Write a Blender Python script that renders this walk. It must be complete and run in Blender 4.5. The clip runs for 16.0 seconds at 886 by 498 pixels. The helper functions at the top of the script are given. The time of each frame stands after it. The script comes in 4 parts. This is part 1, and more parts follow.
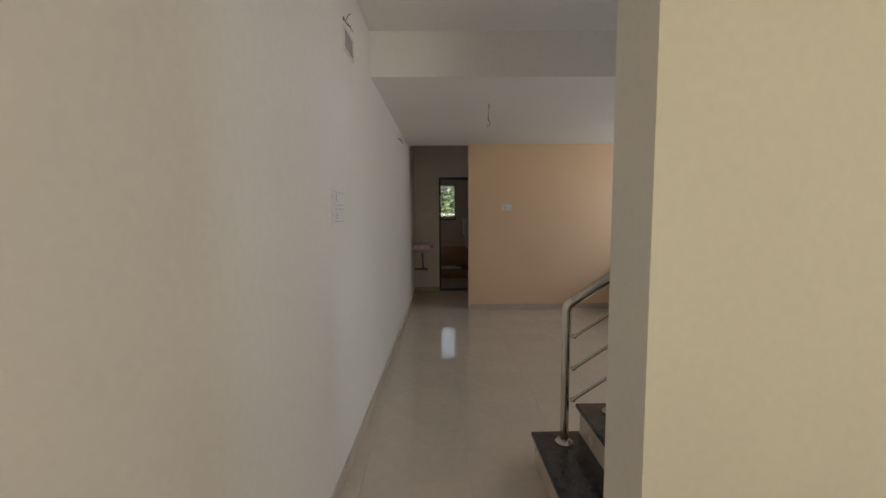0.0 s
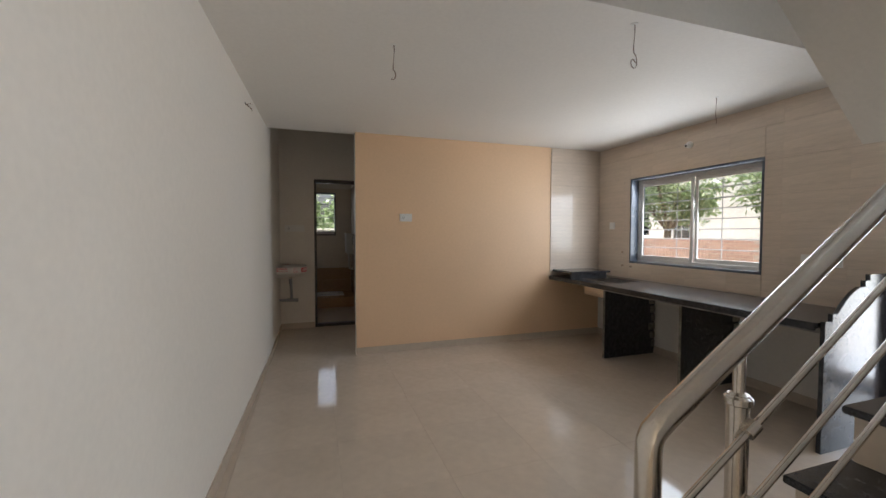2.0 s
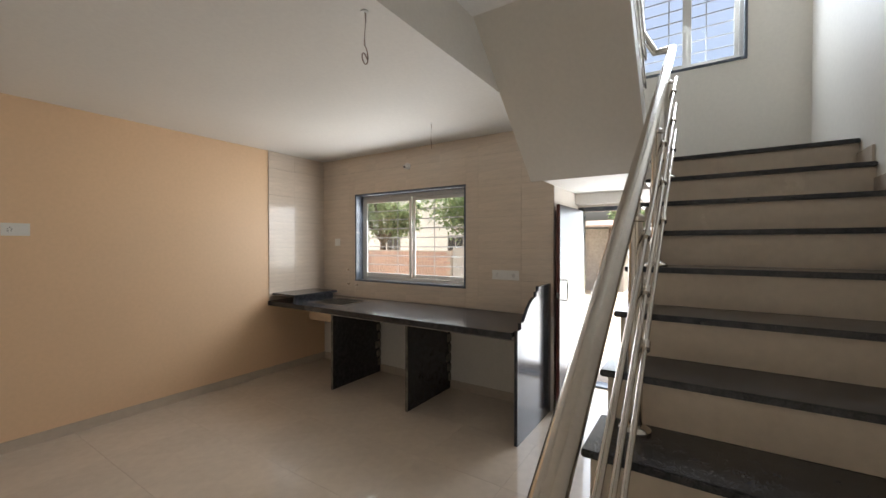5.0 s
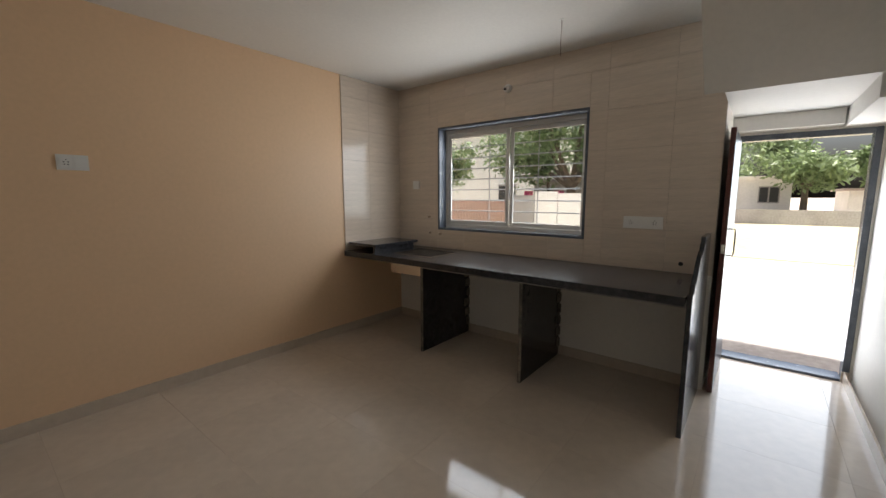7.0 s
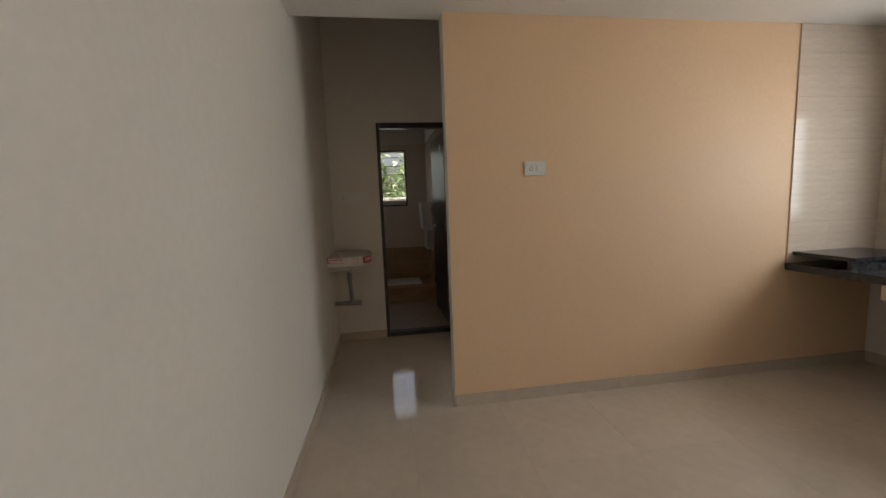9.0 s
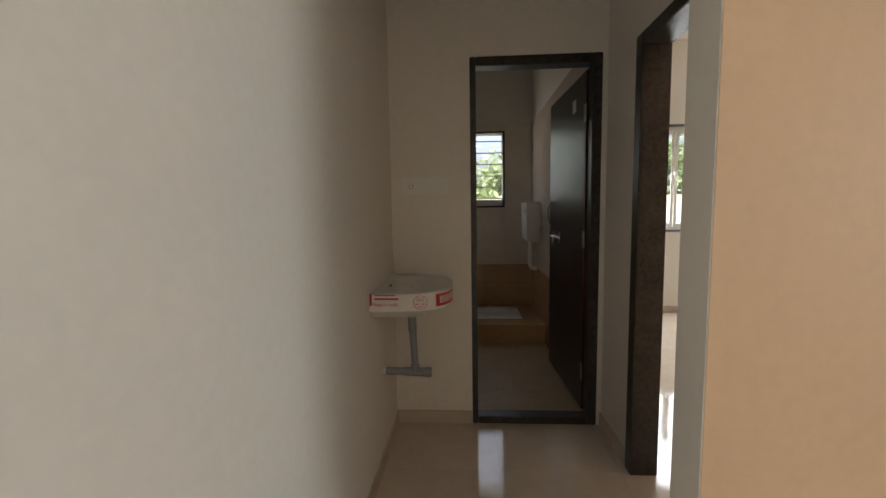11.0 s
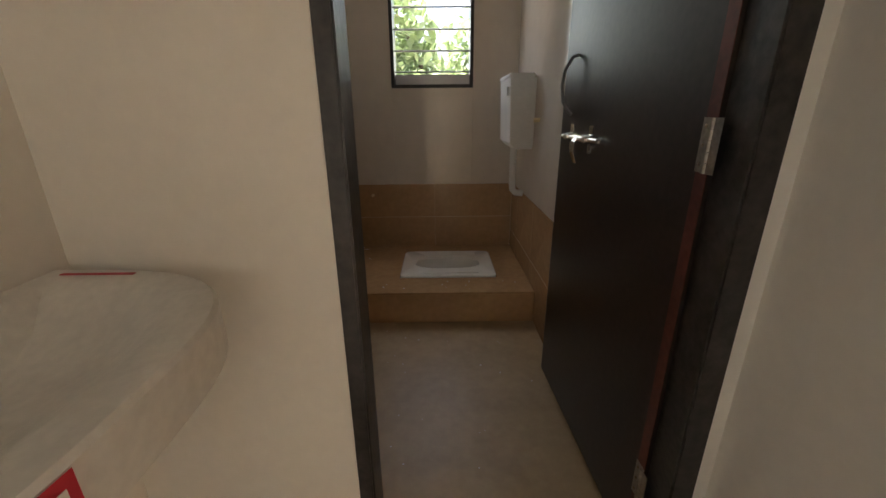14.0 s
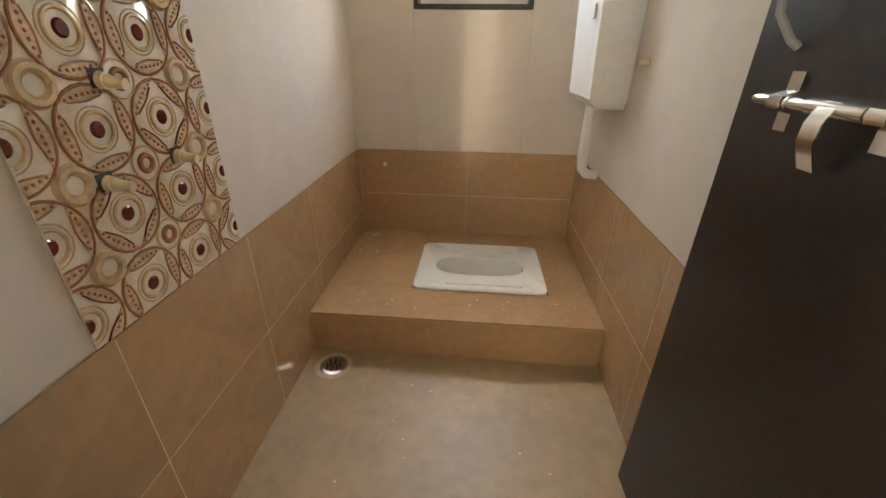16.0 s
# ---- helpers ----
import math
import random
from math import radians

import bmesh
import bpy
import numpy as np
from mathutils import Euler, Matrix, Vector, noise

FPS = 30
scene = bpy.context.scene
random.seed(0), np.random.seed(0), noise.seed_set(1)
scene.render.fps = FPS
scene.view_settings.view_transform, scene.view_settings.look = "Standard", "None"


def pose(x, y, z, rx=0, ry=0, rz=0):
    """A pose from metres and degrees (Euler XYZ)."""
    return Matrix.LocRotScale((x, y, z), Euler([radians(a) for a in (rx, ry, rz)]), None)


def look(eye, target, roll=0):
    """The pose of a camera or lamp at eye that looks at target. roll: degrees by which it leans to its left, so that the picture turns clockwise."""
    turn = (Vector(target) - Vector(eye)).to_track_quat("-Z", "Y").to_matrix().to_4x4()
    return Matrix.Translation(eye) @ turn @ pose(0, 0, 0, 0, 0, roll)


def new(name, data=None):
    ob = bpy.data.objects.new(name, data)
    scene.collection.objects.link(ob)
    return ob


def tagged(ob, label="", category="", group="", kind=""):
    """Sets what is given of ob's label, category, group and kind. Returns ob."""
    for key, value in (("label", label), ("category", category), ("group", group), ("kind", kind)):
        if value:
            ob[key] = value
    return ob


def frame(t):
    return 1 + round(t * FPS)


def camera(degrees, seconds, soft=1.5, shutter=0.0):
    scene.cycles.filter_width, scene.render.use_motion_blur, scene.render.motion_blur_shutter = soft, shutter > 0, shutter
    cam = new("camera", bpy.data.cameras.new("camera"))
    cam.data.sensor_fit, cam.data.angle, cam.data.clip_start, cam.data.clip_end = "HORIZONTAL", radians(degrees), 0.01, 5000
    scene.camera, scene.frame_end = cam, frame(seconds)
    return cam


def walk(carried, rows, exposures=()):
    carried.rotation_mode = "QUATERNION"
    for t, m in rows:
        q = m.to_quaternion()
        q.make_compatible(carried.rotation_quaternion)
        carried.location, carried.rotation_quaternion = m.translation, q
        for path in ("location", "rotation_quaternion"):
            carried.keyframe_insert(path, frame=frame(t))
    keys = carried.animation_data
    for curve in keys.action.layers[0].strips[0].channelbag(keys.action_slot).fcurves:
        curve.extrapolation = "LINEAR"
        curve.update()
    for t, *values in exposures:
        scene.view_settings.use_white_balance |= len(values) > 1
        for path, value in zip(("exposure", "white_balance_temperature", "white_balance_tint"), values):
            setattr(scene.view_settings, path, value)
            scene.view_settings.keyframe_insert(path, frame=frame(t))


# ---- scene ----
cam = camera(96.6, 16.0)

PATH = [
    (0, (0.424, 0.888, 1.467), (0.455, 2.88, 1.297), -0.4),
    (0.5, (0.362, 1.277, 1.402), (0.477, 3.269, 1.266), -0.4),
    (1, (0.373, 1.669, 1.408), (0.517, 3.661, 1.295), -0.5),
    (1.5, (0.393, 2.035, 1.389), (0.767, 3.998, 1.296), -0.1),
    (2, (0.463, 2.377, 1.393), (1.085, 4.277, 1.315), 0.1),
    (2.5, (0.527, 2.594, 1.41), (1.334, 4.422, 1.34), 0.3),
    (3, (0.611, 2.739, 1.436), (1.714, 4.407, 1.378), 0.5),
    (3.5, (0.719, 2.754, 1.479), (2.16, 4.141, 1.481), 0.8),
    (3.7, (0.737, 2.759, 1.487), (2.31, 3.993, 1.531), 0.9),
    (5.8, (0.889, 3.1, 1.437), (2.573, 4.178, 1.387), 0.3),
    (6, (0.923, 3.209, 1.417), (2.586, 4.315, 1.31), 0.2),
    (6.5, (1.043, 3.459, 1.401), (2.655, 4.623, 1.188), 0.0),
    (7, (1.002, 3.706, 1.383), (2.549, 4.946, 1.116), -0.0),
    (7.5, (0.867, 3.889, 1.401), (2.242, 5.316, 1.133), -0.3),
    (8, (0.786, 3.957, 1.402), (1.77, 5.679, 1.145), -1.2),
    (8.5, (0.663, 4.096, 1.358), (1.233, 5.999, 1.129), -1.9),
    (9, (0.495, 4.43, 1.382), (0.786, 6.395, 1.148), -2.2),
    (9.2, (0.485, 4.599, 1.4), (0.683, 6.575, 1.159), -2.2),
    (11.3, (0.436, 6.393, 1.306), (0.305, 8.38, 1.122), -1.0),
    (11.5, (0.476, 6.548, 1.311), (0.324, 8.534, 1.124), -1.1),
    (12, (0.492, 6.84, 1.28), (0.17, 8.799, 1.042), -1.0),
    (12.5, (0.441, 7.064, 1.227), (-0.017, 8.973, 0.844), -0.8),
    (13, (0.485, 7.225, 1.218), (-0.078, 9.066, 0.68), -0.5),
    (13.5, (0.567, 7.489, 1.168), (0.23, 9.368, 0.573), -0.4),
    (14, (0.655, 7.844, 1.193), (0.67, 9.734, 0.538), -0.5),
    (14.5, (0.726, 8.200, 1.210), (0.752, 10.060, 0.506), -0.5),
    (15, (0.690, 8.480, 1.135), (0.740, 10.320, 0.358), 0.2),
    (15.5, (0.678, 8.588, 1.148), (0.657, 10.381, 0.261), 0.6),
    (16, (0.662, 8.624, 1.167), (0.518, 10.410, 0.278), 0.7),
]
walk(cam, [(t, look(eye, target, roll)) for t, eye, target, roll in PATH],
     exposures=[(0, 0.80, 6150, 9), (0.6, 1.05, 6100, 10), (1.5, 1.24, 6050, 11), (3.5, 1.42, 6300, 12), (5.8, 1.08, 6500, 11), (6.5, 0.85, 6400, 11), (7.0, 0.65, 6400, 11), (8.0, 0.66, 6700, 12), (8.5, 0.83, 6600, 11), (9.0, 1.17, 6600, 11), (11.5, 2.15, 6500, 10), (12.5, 2.72, 6600, 10), (13.0, 2.85, 6600, 10), (14.0, 3.05, 6500, 10), (14.5, 3.47, 6300, 10), (15.0, 4.45, 6500, 8), (16.0, 4.97, 6600, 7)])

# ---- world, sun, window and fill light ----
world = bpy.data.worlds.new("world")
scene.world = world
world.use_nodes = True
wn = world.node_tree
sky = wn.nodes.new("ShaderNodeTexSky")
sky.sky_type, sky.sun_disc = "NISHITA", False
sky.sun_elevation, sky.sun_rotation = radians(81), radians(-157)
sky.dust_density, sky.ozone_density = 9.0, 0.4
wn.links.new(sky.outputs[0], wn.nodes["Background"].inputs[0])
wn.nodes["Background"].inputs[1].default_value = 0.15

SUN_WAY = Vector((0.06, 0.14, -0.98))
sun_data = bpy.data.lights.new("sun", "SUN")
sun_data.energy, sun_data.angle, sun_data.color = 5.0, radians(0.6), (1.0, 0.96, 0.9)
sun = new("sun", sun_data)
sun.rotation_euler = SUN_WAY.to_track_quat("-Z", "Y").to_euler()


def opening_light(name, eye, target, w, h, power, color=(0.93, 0.97, 1.0)):
    """An area lamp that adds light in a window or door opening."""
    d = bpy.data.lights.new(name, "AREA")
    d.shape, d.size, d.size_y, d.energy, d.color = "RECTANGLE", w, h, power, color
    ob = new(name, d)
    ob.matrix_world = look(eye, target)
    return ob


opening_light("sky_light_kitchen_window", (4.40, 5.60, 1.55), (3.0, 5.60, 1.30), 1.4, 0.95, 13)
opening_light("sky_light_back_door", (5.14, 3.52, 0.95), (4.0, 3.52, 0.75), 0.75, 1.75, 10, (0.84, 0.92, 1.0))
opening_light("sky_light_stair_window", (5.14, 2.95, 3.6), (3.6, 2.75, 2.9), 0.8, 1.0, 17, (0.82, 0.91, 1.0))
opening_light("sky_light_bath_window", (0.62, 10.87, 1.8), (0.6, 9.6, 1.2), 0.5, 0.8, 0.34)
opening_light("sky_light_bedroom_window", (3.1, 11.27, 1.7), (2.6, 9.5, 1.0), 1.4, 1.2, 17)
# warm fill added from the front room's far end, its source unseen
opening_light("fill_light_front_room", (2.6, -3.05, 1.3), (1.2, 2.0, 1.2), 2.0, 2.1, 31, (1.0, 0.94, 0.83))

# ---- materials ----
def material(name, color, rough=0.5, metal=0.0, scale=3.0, vary=0.12, fine=60.0, bump=0.05, spec=0.5, stretch=None, island=0.0, second=None, coat=0.0):
    m = bpy.data.materials.new(name)
    m.use_nodes = True
    nt = m.node_tree
    b = nt.nodes["Principled BSDF"]
    b.inputs["Metallic"].default_value = metal
    b.inputs["Specular IOR Level"].default_value = spec
    b.inputs["Coat Weight"].default_value = coat
    b.inputs["Coat Roughness"].default_value = 0.05
    co = nt.nodes.new("ShaderNodeTexCoord")
    src = co.outputs["Object"]
    if stretch:
        mp = nt.nodes.new("ShaderNodeMapping")
        mp.inputs["Scale"].default_value = stretch
        nt.links.new(src, mp.inputs[0])
        src = mp.outputs[0]
    n1 = nt.nodes.new("ShaderNodeTexNoise")
    n1.inputs["Scale"].default_value, n1.inputs["Detail"].default_value = scale, 6
    n2 = nt.nodes.new("ShaderNodeTexNoise")
    n2.inputs["Scale"].default_value, n2.inputs["Detail"].default_value = fine, 4
    for n in (n1, n2):
        nt.links.new(src, n.inputs["Vector"])
    add = nt.nodes.new("ShaderNodeMath")
    add.operation = "ADD"
    nt.links.new(n1.outputs[0], add.inputs[0])
    nt.links.new(n2.outputs[0], add.inputs[1])
    half = nt.nodes.new("ShaderNodeMath")
    half.operation = "MULTIPLY"
    half.inputs[1].default_value = 0.5
    nt.links.new(add.outputs[0], half.inputs[0])
    ramp = nt.nodes.new("ShaderNodeValToRGB")
    c = np.array(color)
    d = np.array(second) if second else np.clip(c * (1 + vary), 0, 1)
    ramp.color_ramp.elements[0].position, ramp.color_ramp.elements[1].position = 0.36, 0.64
    ramp.color_ramp.elements[0].color = (*(c * (1 - vary)), 1)
    ramp.color_ramp.elements[1].color = (*d, 1)
    nt.links.new(half.outputs[0], ramp.inputs[0])
    out = ramp.outputs[0]
    if island:
        info = nt.nodes.new("ShaderNodeObjectInfo")
        mix = nt.nodes.new("ShaderNodeHueSaturation")
        mr = nt.nodes.new("ShaderNodeMapRange")
        mr.inputs[3].default_value, mr.inputs[4].default_value = 1 - island, 1 + island
        nt.links.new(info.outputs["Random"], mr.inputs[0])
        nt.links.new(mr.outputs[0], mix.inputs["Value"])
        nt.links.new(out, mix.inputs["Color"])
        out = mix.outputs[0]
    nt.links.new(out, b.inputs["Base Color"])
    rr = nt.nodes.new("ShaderNodeMapRange")
    rr.inputs[3].default_value, rr.inputs[4].default_value = rough * 0.8, min(1, rough * 1.25)
    nt.links.new(n1.outputs[0], rr.inputs[0])
    nt.links.new(rr.outputs[0], b.inputs["Roughness"])
    if bump:
        bp = nt.nodes.new("ShaderNodeBump")
        bp.inputs["Strength"].default_value, bp.inputs["Distance"].default_value = bump, 0.01
        nt.links.new(half.outputs[0], bp.inputs["Height"])
        nt.links.new(bp.outputs[0], b.inputs["Normal"])
    return m


PAINT = material("cream_wall_paint", (0.76, 0.72, 0.655), 0.55, scale=1.2, vary=0.03, fine=35, bump=0.06)
PEACH = material("peach_wall_paint", (0.79, 0.55, 0.345), 0.55, scale=1.2, vary=0.03, fine=35, bump=0.06)
YELLOW = material("pale_yellow_wall_paint", (0.66, 0.62, 0.475), 0.55, scale=1.2, vary=0.03, fine=35, bump=0.06)
WHITE = material("white_ceiling_paint", (0.80, 0.775, 0.73), 0.7, scale=1.5, vary=0.03, fine=40, bump=0.06)
FLOOR = material("polished_vitrified_tile", (0.60, 0.515, 0.425), 0.07, scale=2.2, vary=0.06, fine=14, bump=0.006, spec=0.6, island=0.02)
GROUT = material("grout", (0.42, 0.35, 0.28), 0.8, scale=9, vary=0.15)
SKIRT = material("skirting_tile", (0.55, 0.46, 0.37), 0.2, scale=3, vary=0.06, fine=20, bump=0.01)
WALLTILE = material("beige_glazed_tile", (0.66, 0.56, 0.46), 0.13, scale=3, vary=0.09, fine=20, bump=0.01, stretch=(0.6, 0.6, 9), island=0.015)
GRANITE = material("black_granite", (0.022, 0.023, 0.027), 0.16, scale=25, vary=0.5, fine=160, bump=0.02, second=(0.055, 0.055, 0.06))
GRANITE_CUT = material("raw_cut_granite", (0.10, 0.09, 0.08), 0.8, scale=14, vary=0.5, fine=60, bump=0.5, second=(0.3, 0.26, 0.21))
GREYSTONE = material("grey_granite_surround", (0.10, 0.115, 0.14), 0.25, scale=12, vary=0.25, fine=90, bump=0.05)
RISER = material("beige_riser_tile", (0.60, 0.51, 0.41), 0.25, scale=5, vary=0.06, fine=30, bump=0.02)
STEEL = material("stainless_steel", (0.62, 0.58, 0.53), 0.2, metal=1.0, scale=8, vary=0.05, fine=90, bump=0.01)
HINGE_STEEL = material("dull_hinge_steel", (0.40, 0.37, 0.33), 0.38, metal=1.0, scale=30, vary=0.2, fine=120, bump=0.05)
ALU = material("white_window_profile", (0.68, 0.66, 0.62), 0.35, scale=6, vary=0.04, fine=50, bump=0.02)
BAR = material("painted_grille_bar", (0.30, 0.30, 0.30), 0.5, scale=10, vary=0.1)
BROWN = material("dark_brown_laminate", (0.028, 0.020, 0.017), 0.33, scale=4, vary=0.35, fine=50, bump=0.04)
MAROON = material("maroon_edge_paint", (0.11, 0.030, 0.022), 0.45, scale=10, vary=0.3, fine=60)
FRAME = material("black_frame_paint", (0.020, 0.018, 0.017), 0.38, scale=12, vary=0.5, fine=50, bump=0.25, second=(0.06, 0.05, 0.045))
PLASTIC = material("white_switch_plastic", (0.78, 0.77, 0.74), 0.3, scale=20, vary=0.02, bump=0)
PLATE = material("paint_smeared_switch_plastic", (0.71, 0.69, 0.65), 0.4, scale=14, vary=0.04, bump=0.03)
DARK = material("dark_slot", (0.03, 0.03, 0.03), 0.6, scale=20, vary=0.1)
CERAMIC = material("white_ceramic", (0.80, 0.78, 0.74), 0.12, scale=5, vary=0.03, fine=30, bump=0.01)
FILM = material("dusty_packing_film", (0.74, 0.71, 0.66), 0.4, scale=7, vary=0.08, fine=60, bump=0.08)
RED = material("red_print", (0.52, 0.03, 0.05), 0.4, scale=15, vary=0.1, bump=0)
PVC = material("grey_pvc_pipe", (0.22, 0.225, 0.23), 0.4, scale=12, vary=0.12, fine=60)
WPVC = material("white_pvc", (0.75, 0.74, 0.71), 0.3, scale=12, vary=0.04)
CREAMPVC = material("yellow_pvc_plug", (0.70, 0.58, 0.34), 0.45, scale=12, vary=0.08)
DADO = material("brown_stone_tile", (0.45, 0.285, 0.15), 0.17, scale=5, vary=0.10, fine=26, bump=0.015, island=0.04)
BATHFLOOR = material("dusty_bath_floor", (0.43, 0.315, 0.185), 0.42, scale=3.5, vary=0.09, fine=24, bump=0.03, second=(0.48, 0.36, 0.21))
BATHTILE = material("cream_gloss_tile", (0.70, 0.62, 0.53), 0.07, scale=1.6, vary=0.04, fine=12, bump=0.012)
DECO_A = material("cream_relief_glaze", (0.72, 0.64, 0.53), 0.08, scale=12, vary=0.1, fine=70, bump=0.05)
DECO_B = material("brown_relief_glaze", (0.33, 0.15, 0.065), 0.10, scale=14, vary=0.3, fine=70, bump=0.05)
DECO_C = material("ochre_relief_glaze", (0.60, 0.43, 0.25), 0.08, scale=14, vary=0.2, fine=70, bump=0.05)
DECO_E = material("light_brown_glaze", (0.56, 0.40, 0.26), 0.09, scale=30, vary=0.3, fine=120, bump=0.15)
DECO_D = material("dark_red_glaze", (0.13, 0.022, 0.012), 0.08, scale=14, vary=0.2, bump=0.02)
WIRE = material("wire_insulation", (0.20, 0.12, 0.08), 0.5, scale=30, vary=0.3)
EARTH = material("pale_dry_earth", (0.50, 0.44, 0.35), 0.9, scale=0.25, vary=0.15, fine=3, bump=0.1)
GRASS = material("dry_grass", (0.44, 0.41, 0.26), 0.9, scale=0.6, vary=0.25, fine=6, bump=0.2)
LEAF = material("mango_leaf", (0.11, 0.165, 0.06), 0.4, scale=2.2, vary=0.45, fine=12, bump=0, second=(0.27, 0.34, 0.17))
lt = LEAF.node_tree
l_mix, l_trans = lt.nodes.new("ShaderNodeMixShader"), lt.nodes.new("ShaderNodeBsdfTranslucent")
l_mix.inputs[0].default_value = 0.3
l_trans.inputs[0].default_value = (0.26, 0.36, 0.15, 1)
lt.links.new(lt.nodes["Principled BSDF"].outputs[0], l_mix.inputs[1])
lt.links.new(l_trans.outputs[0], l_mix.inputs[2])
lt.links.new(l_mix.outputs[0], lt.nodes["Material Output"].inputs[0])
BARK = material("tree_bark", (0.12, 0.09, 0.065), 0.85, scale=8, vary=0.3, fine=40, bump=0.4)
BRICK = material("red_brown_brick", (0.38, 0.24, 0.185), 0.85, scale=7, vary=0.25, fine=40, bump=0.2, island=0.12)
DADOGROUT = material("pale_tile_grout", (0.62, 0.50, 0.37), 0.8, scale=9, vary=0.15)
MORTAR = material("mortar", (0.36, 0.31, 0.26), 0.9, scale=9, vary=0.15)
HOUSEWHITE = material("whitewashed_render", (0.72, 0.70, 0.66), 0.8, scale=0.8, vary=0.08, fine=8, bump=0.05)
ROOF = material("rusty_sheet_roof", (0.30, 0.24, 0.20), 0.6, scale=2, vary=0.3, fine=14, bump=0.1)
GREYWALL = material("grey_cement_render", (0.34, 0.32, 0.30), 0.85, scale=1.4, vary=0.2, fine=14, bump=0.1)
CLOTH = material("pink_cloth", (0.62, 0.10, 0.20), 0.8, scale=9, vary=0.1)

GLASS = bpy.data.materials.new("window_glass")
GLASS.use_nodes = True
gn = GLASS.node_tree
gmix, gtr, ggl = gn.nodes.new("ShaderNodeMixShader"), gn.nodes.new("ShaderNodeBsdfTransparent"), gn.nodes.new("ShaderNodeBsdfGlossy")
gfr = gn.nodes.new("ShaderNodeLayerWeight")
gfr.inputs["Blend"].default_value = 0.12
ggl.inputs["Roughness"].default_value = 0.03
gtr.inputs[0].default_value = (0.93, 0.95, 0.95, 1)
gn.links.new(gfr.outputs["Facing"], gmix.inputs[0])
gn.links.new(gtr.outputs[0], gmix.inputs[1])
gn.links.new(ggl.outputs[0], gmix.inputs[2])
gn.links.new(gmix.outputs[0], gn.nodes["Material Output"].inputs[0])

# ---- building helpers ----
ORIGIN = {}


def bx(bm, x0, x1, y0, y1, z0, z1, bev=0.0):
    m = Matrix.LocRotScale(((x0 + x1) / 2, (y0 + y1) / 2, (z0 + z1) / 2), None, (x1 - x0, y1 - y0, z1 - z0))
    r = bmesh.ops.create_cube(bm, size=1, matrix=m)
    if bev:
        edges = list({e for v in r["verts"] for e in v.link_edges})
        bmesh.ops.bevel(bm, geom=edges, offset=bev, segments=2, affect="EDGES")
    return bm


def box(x0, x1, y0, y1, z0, z1, bev=0.0):
    return bx(bmesh.new(), x0, x1, y0, y1, z0, z1, bev)


def rod(bm, p, q, r, r2=None, seg=16):
    p, q = Vector(p), Vector(q)
    d = q - p
    m = Matrix.Translation((p + q) / 2) @ d.to_track_quat("Z", "Y").to_matrix().to_4x4()
    bmesh.ops.create_cone(bm, cap_ends=True, segments=seg, radius1=r, radius2=r if r2 is None else r2, depth=d.length, matrix=m)
    return bm


def ball(bm, p, r, seg=12):
    bmesh.ops.create_uvsphere(bm, u_segments=seg, v_segments=seg // 2 + 2, radius=r, matrix=Matrix.Translation(p))
    return bm


def sweep(bm, points, r, seg=10):
    """A round tube along points."""
    points = [Vector(p) for p in points]
    rings = []
    side = None
    for i, p in enumerate(points):
        d = (points[min(i + 1, len(points) - 1)] - points[max(i - 1, 0)]).normalized()
        if side is None:
            side = d.orthogonal().normalized()
        side = (side - d * side.dot(d)).normalized()
        up = d.cross(side)
        rings.append([bm.verts.new(p + r * (math.cos(a) * side + math.sin(a) * up)) for a in (2 * math.pi * k / seg for k in range(seg))])
    for a, b in zip(rings, rings[1:]):
        for k in range(seg):
            bm.faces.new((a[k], a[(k + 1) % seg], b[(k + 1) % seg], b[k]))
    bm.faces.new(rings[0][::-1])
    bm.faces.new(rings[-1])
    return bm


def prism(outline, lift):
    """A solid from a flat outline of points, pushed along lift."""
    bm = bmesh.new()
    f = bm.faces.new([bm.verts.new(p) for p in outline])
    r = bmesh.ops.extrude_face_region(bm, geom=[f])
    bmesh.ops.translate(bm, vec=lift, verts=[v for v in r["geom"] if isinstance(v, bmesh.types.BMVert)])
    bmesh.ops.recalc_face_normals(bm, faces=bm.faces)
    return bm


def lathe(bm, profile, at, seg=24, sx=1.0, sy=1.0):
    """Rings of (radius, height) turned about an upright axis."""
    rings = [[bm.verts.new((at[0] + r * sx * math.cos(a), at[1] + r * sy * math.sin(a), at[2] + z)) for a in (2 * math.pi * k / seg for k in range(seg))] for r, z in profile]
    for a, b in zip(rings, rings[1:]):
        for k in range(seg):
            bm.faces.new((a[k], a[(k + 1) % seg], b[(k + 1) % seg], b[k]))
    bm.faces.new(rings[0][::-1])
    bm.faces.new(rings[-1])
    return bm


def mesh_of(name, bm, mat, smooth=True):
    me = bpy.data.meshes.new(name)
    bm.to_mesh(me)
    bm.free()
    me.materials.append(mat)
    if smooth:
        me.shade_smooth()
        me.set_sharp_from_angle(angle=radians(35))
    return me


def thing(name, at, label, category, group="", kind=""):
    ob = new(name)
    ob.location = at
    ob.empty_display_size = 0.1
    ORIGIN[ob] = Vector(at)
    return tagged(ob, label, category, group, kind)


def part(name, bm, mat, parent, label=""):
    bmesh.ops.translate(bm, vec=-ORIGIN[parent], verts=bm.verts)
    ob = new(name, mesh_of(name, bm, mat))
    ob.parent = parent
    ORIGIN[ob] = ORIGIN[parent]
    return tagged(ob, label)


def solid(name, bm, mat, label="", category="", group="", kind="structure"):
    ob = new(name, mesh_of(name, bm, mat))
    ORIGIN[ob] = Vector((0, 0, 0))
    return tagged(ob, label, category, group, kind)


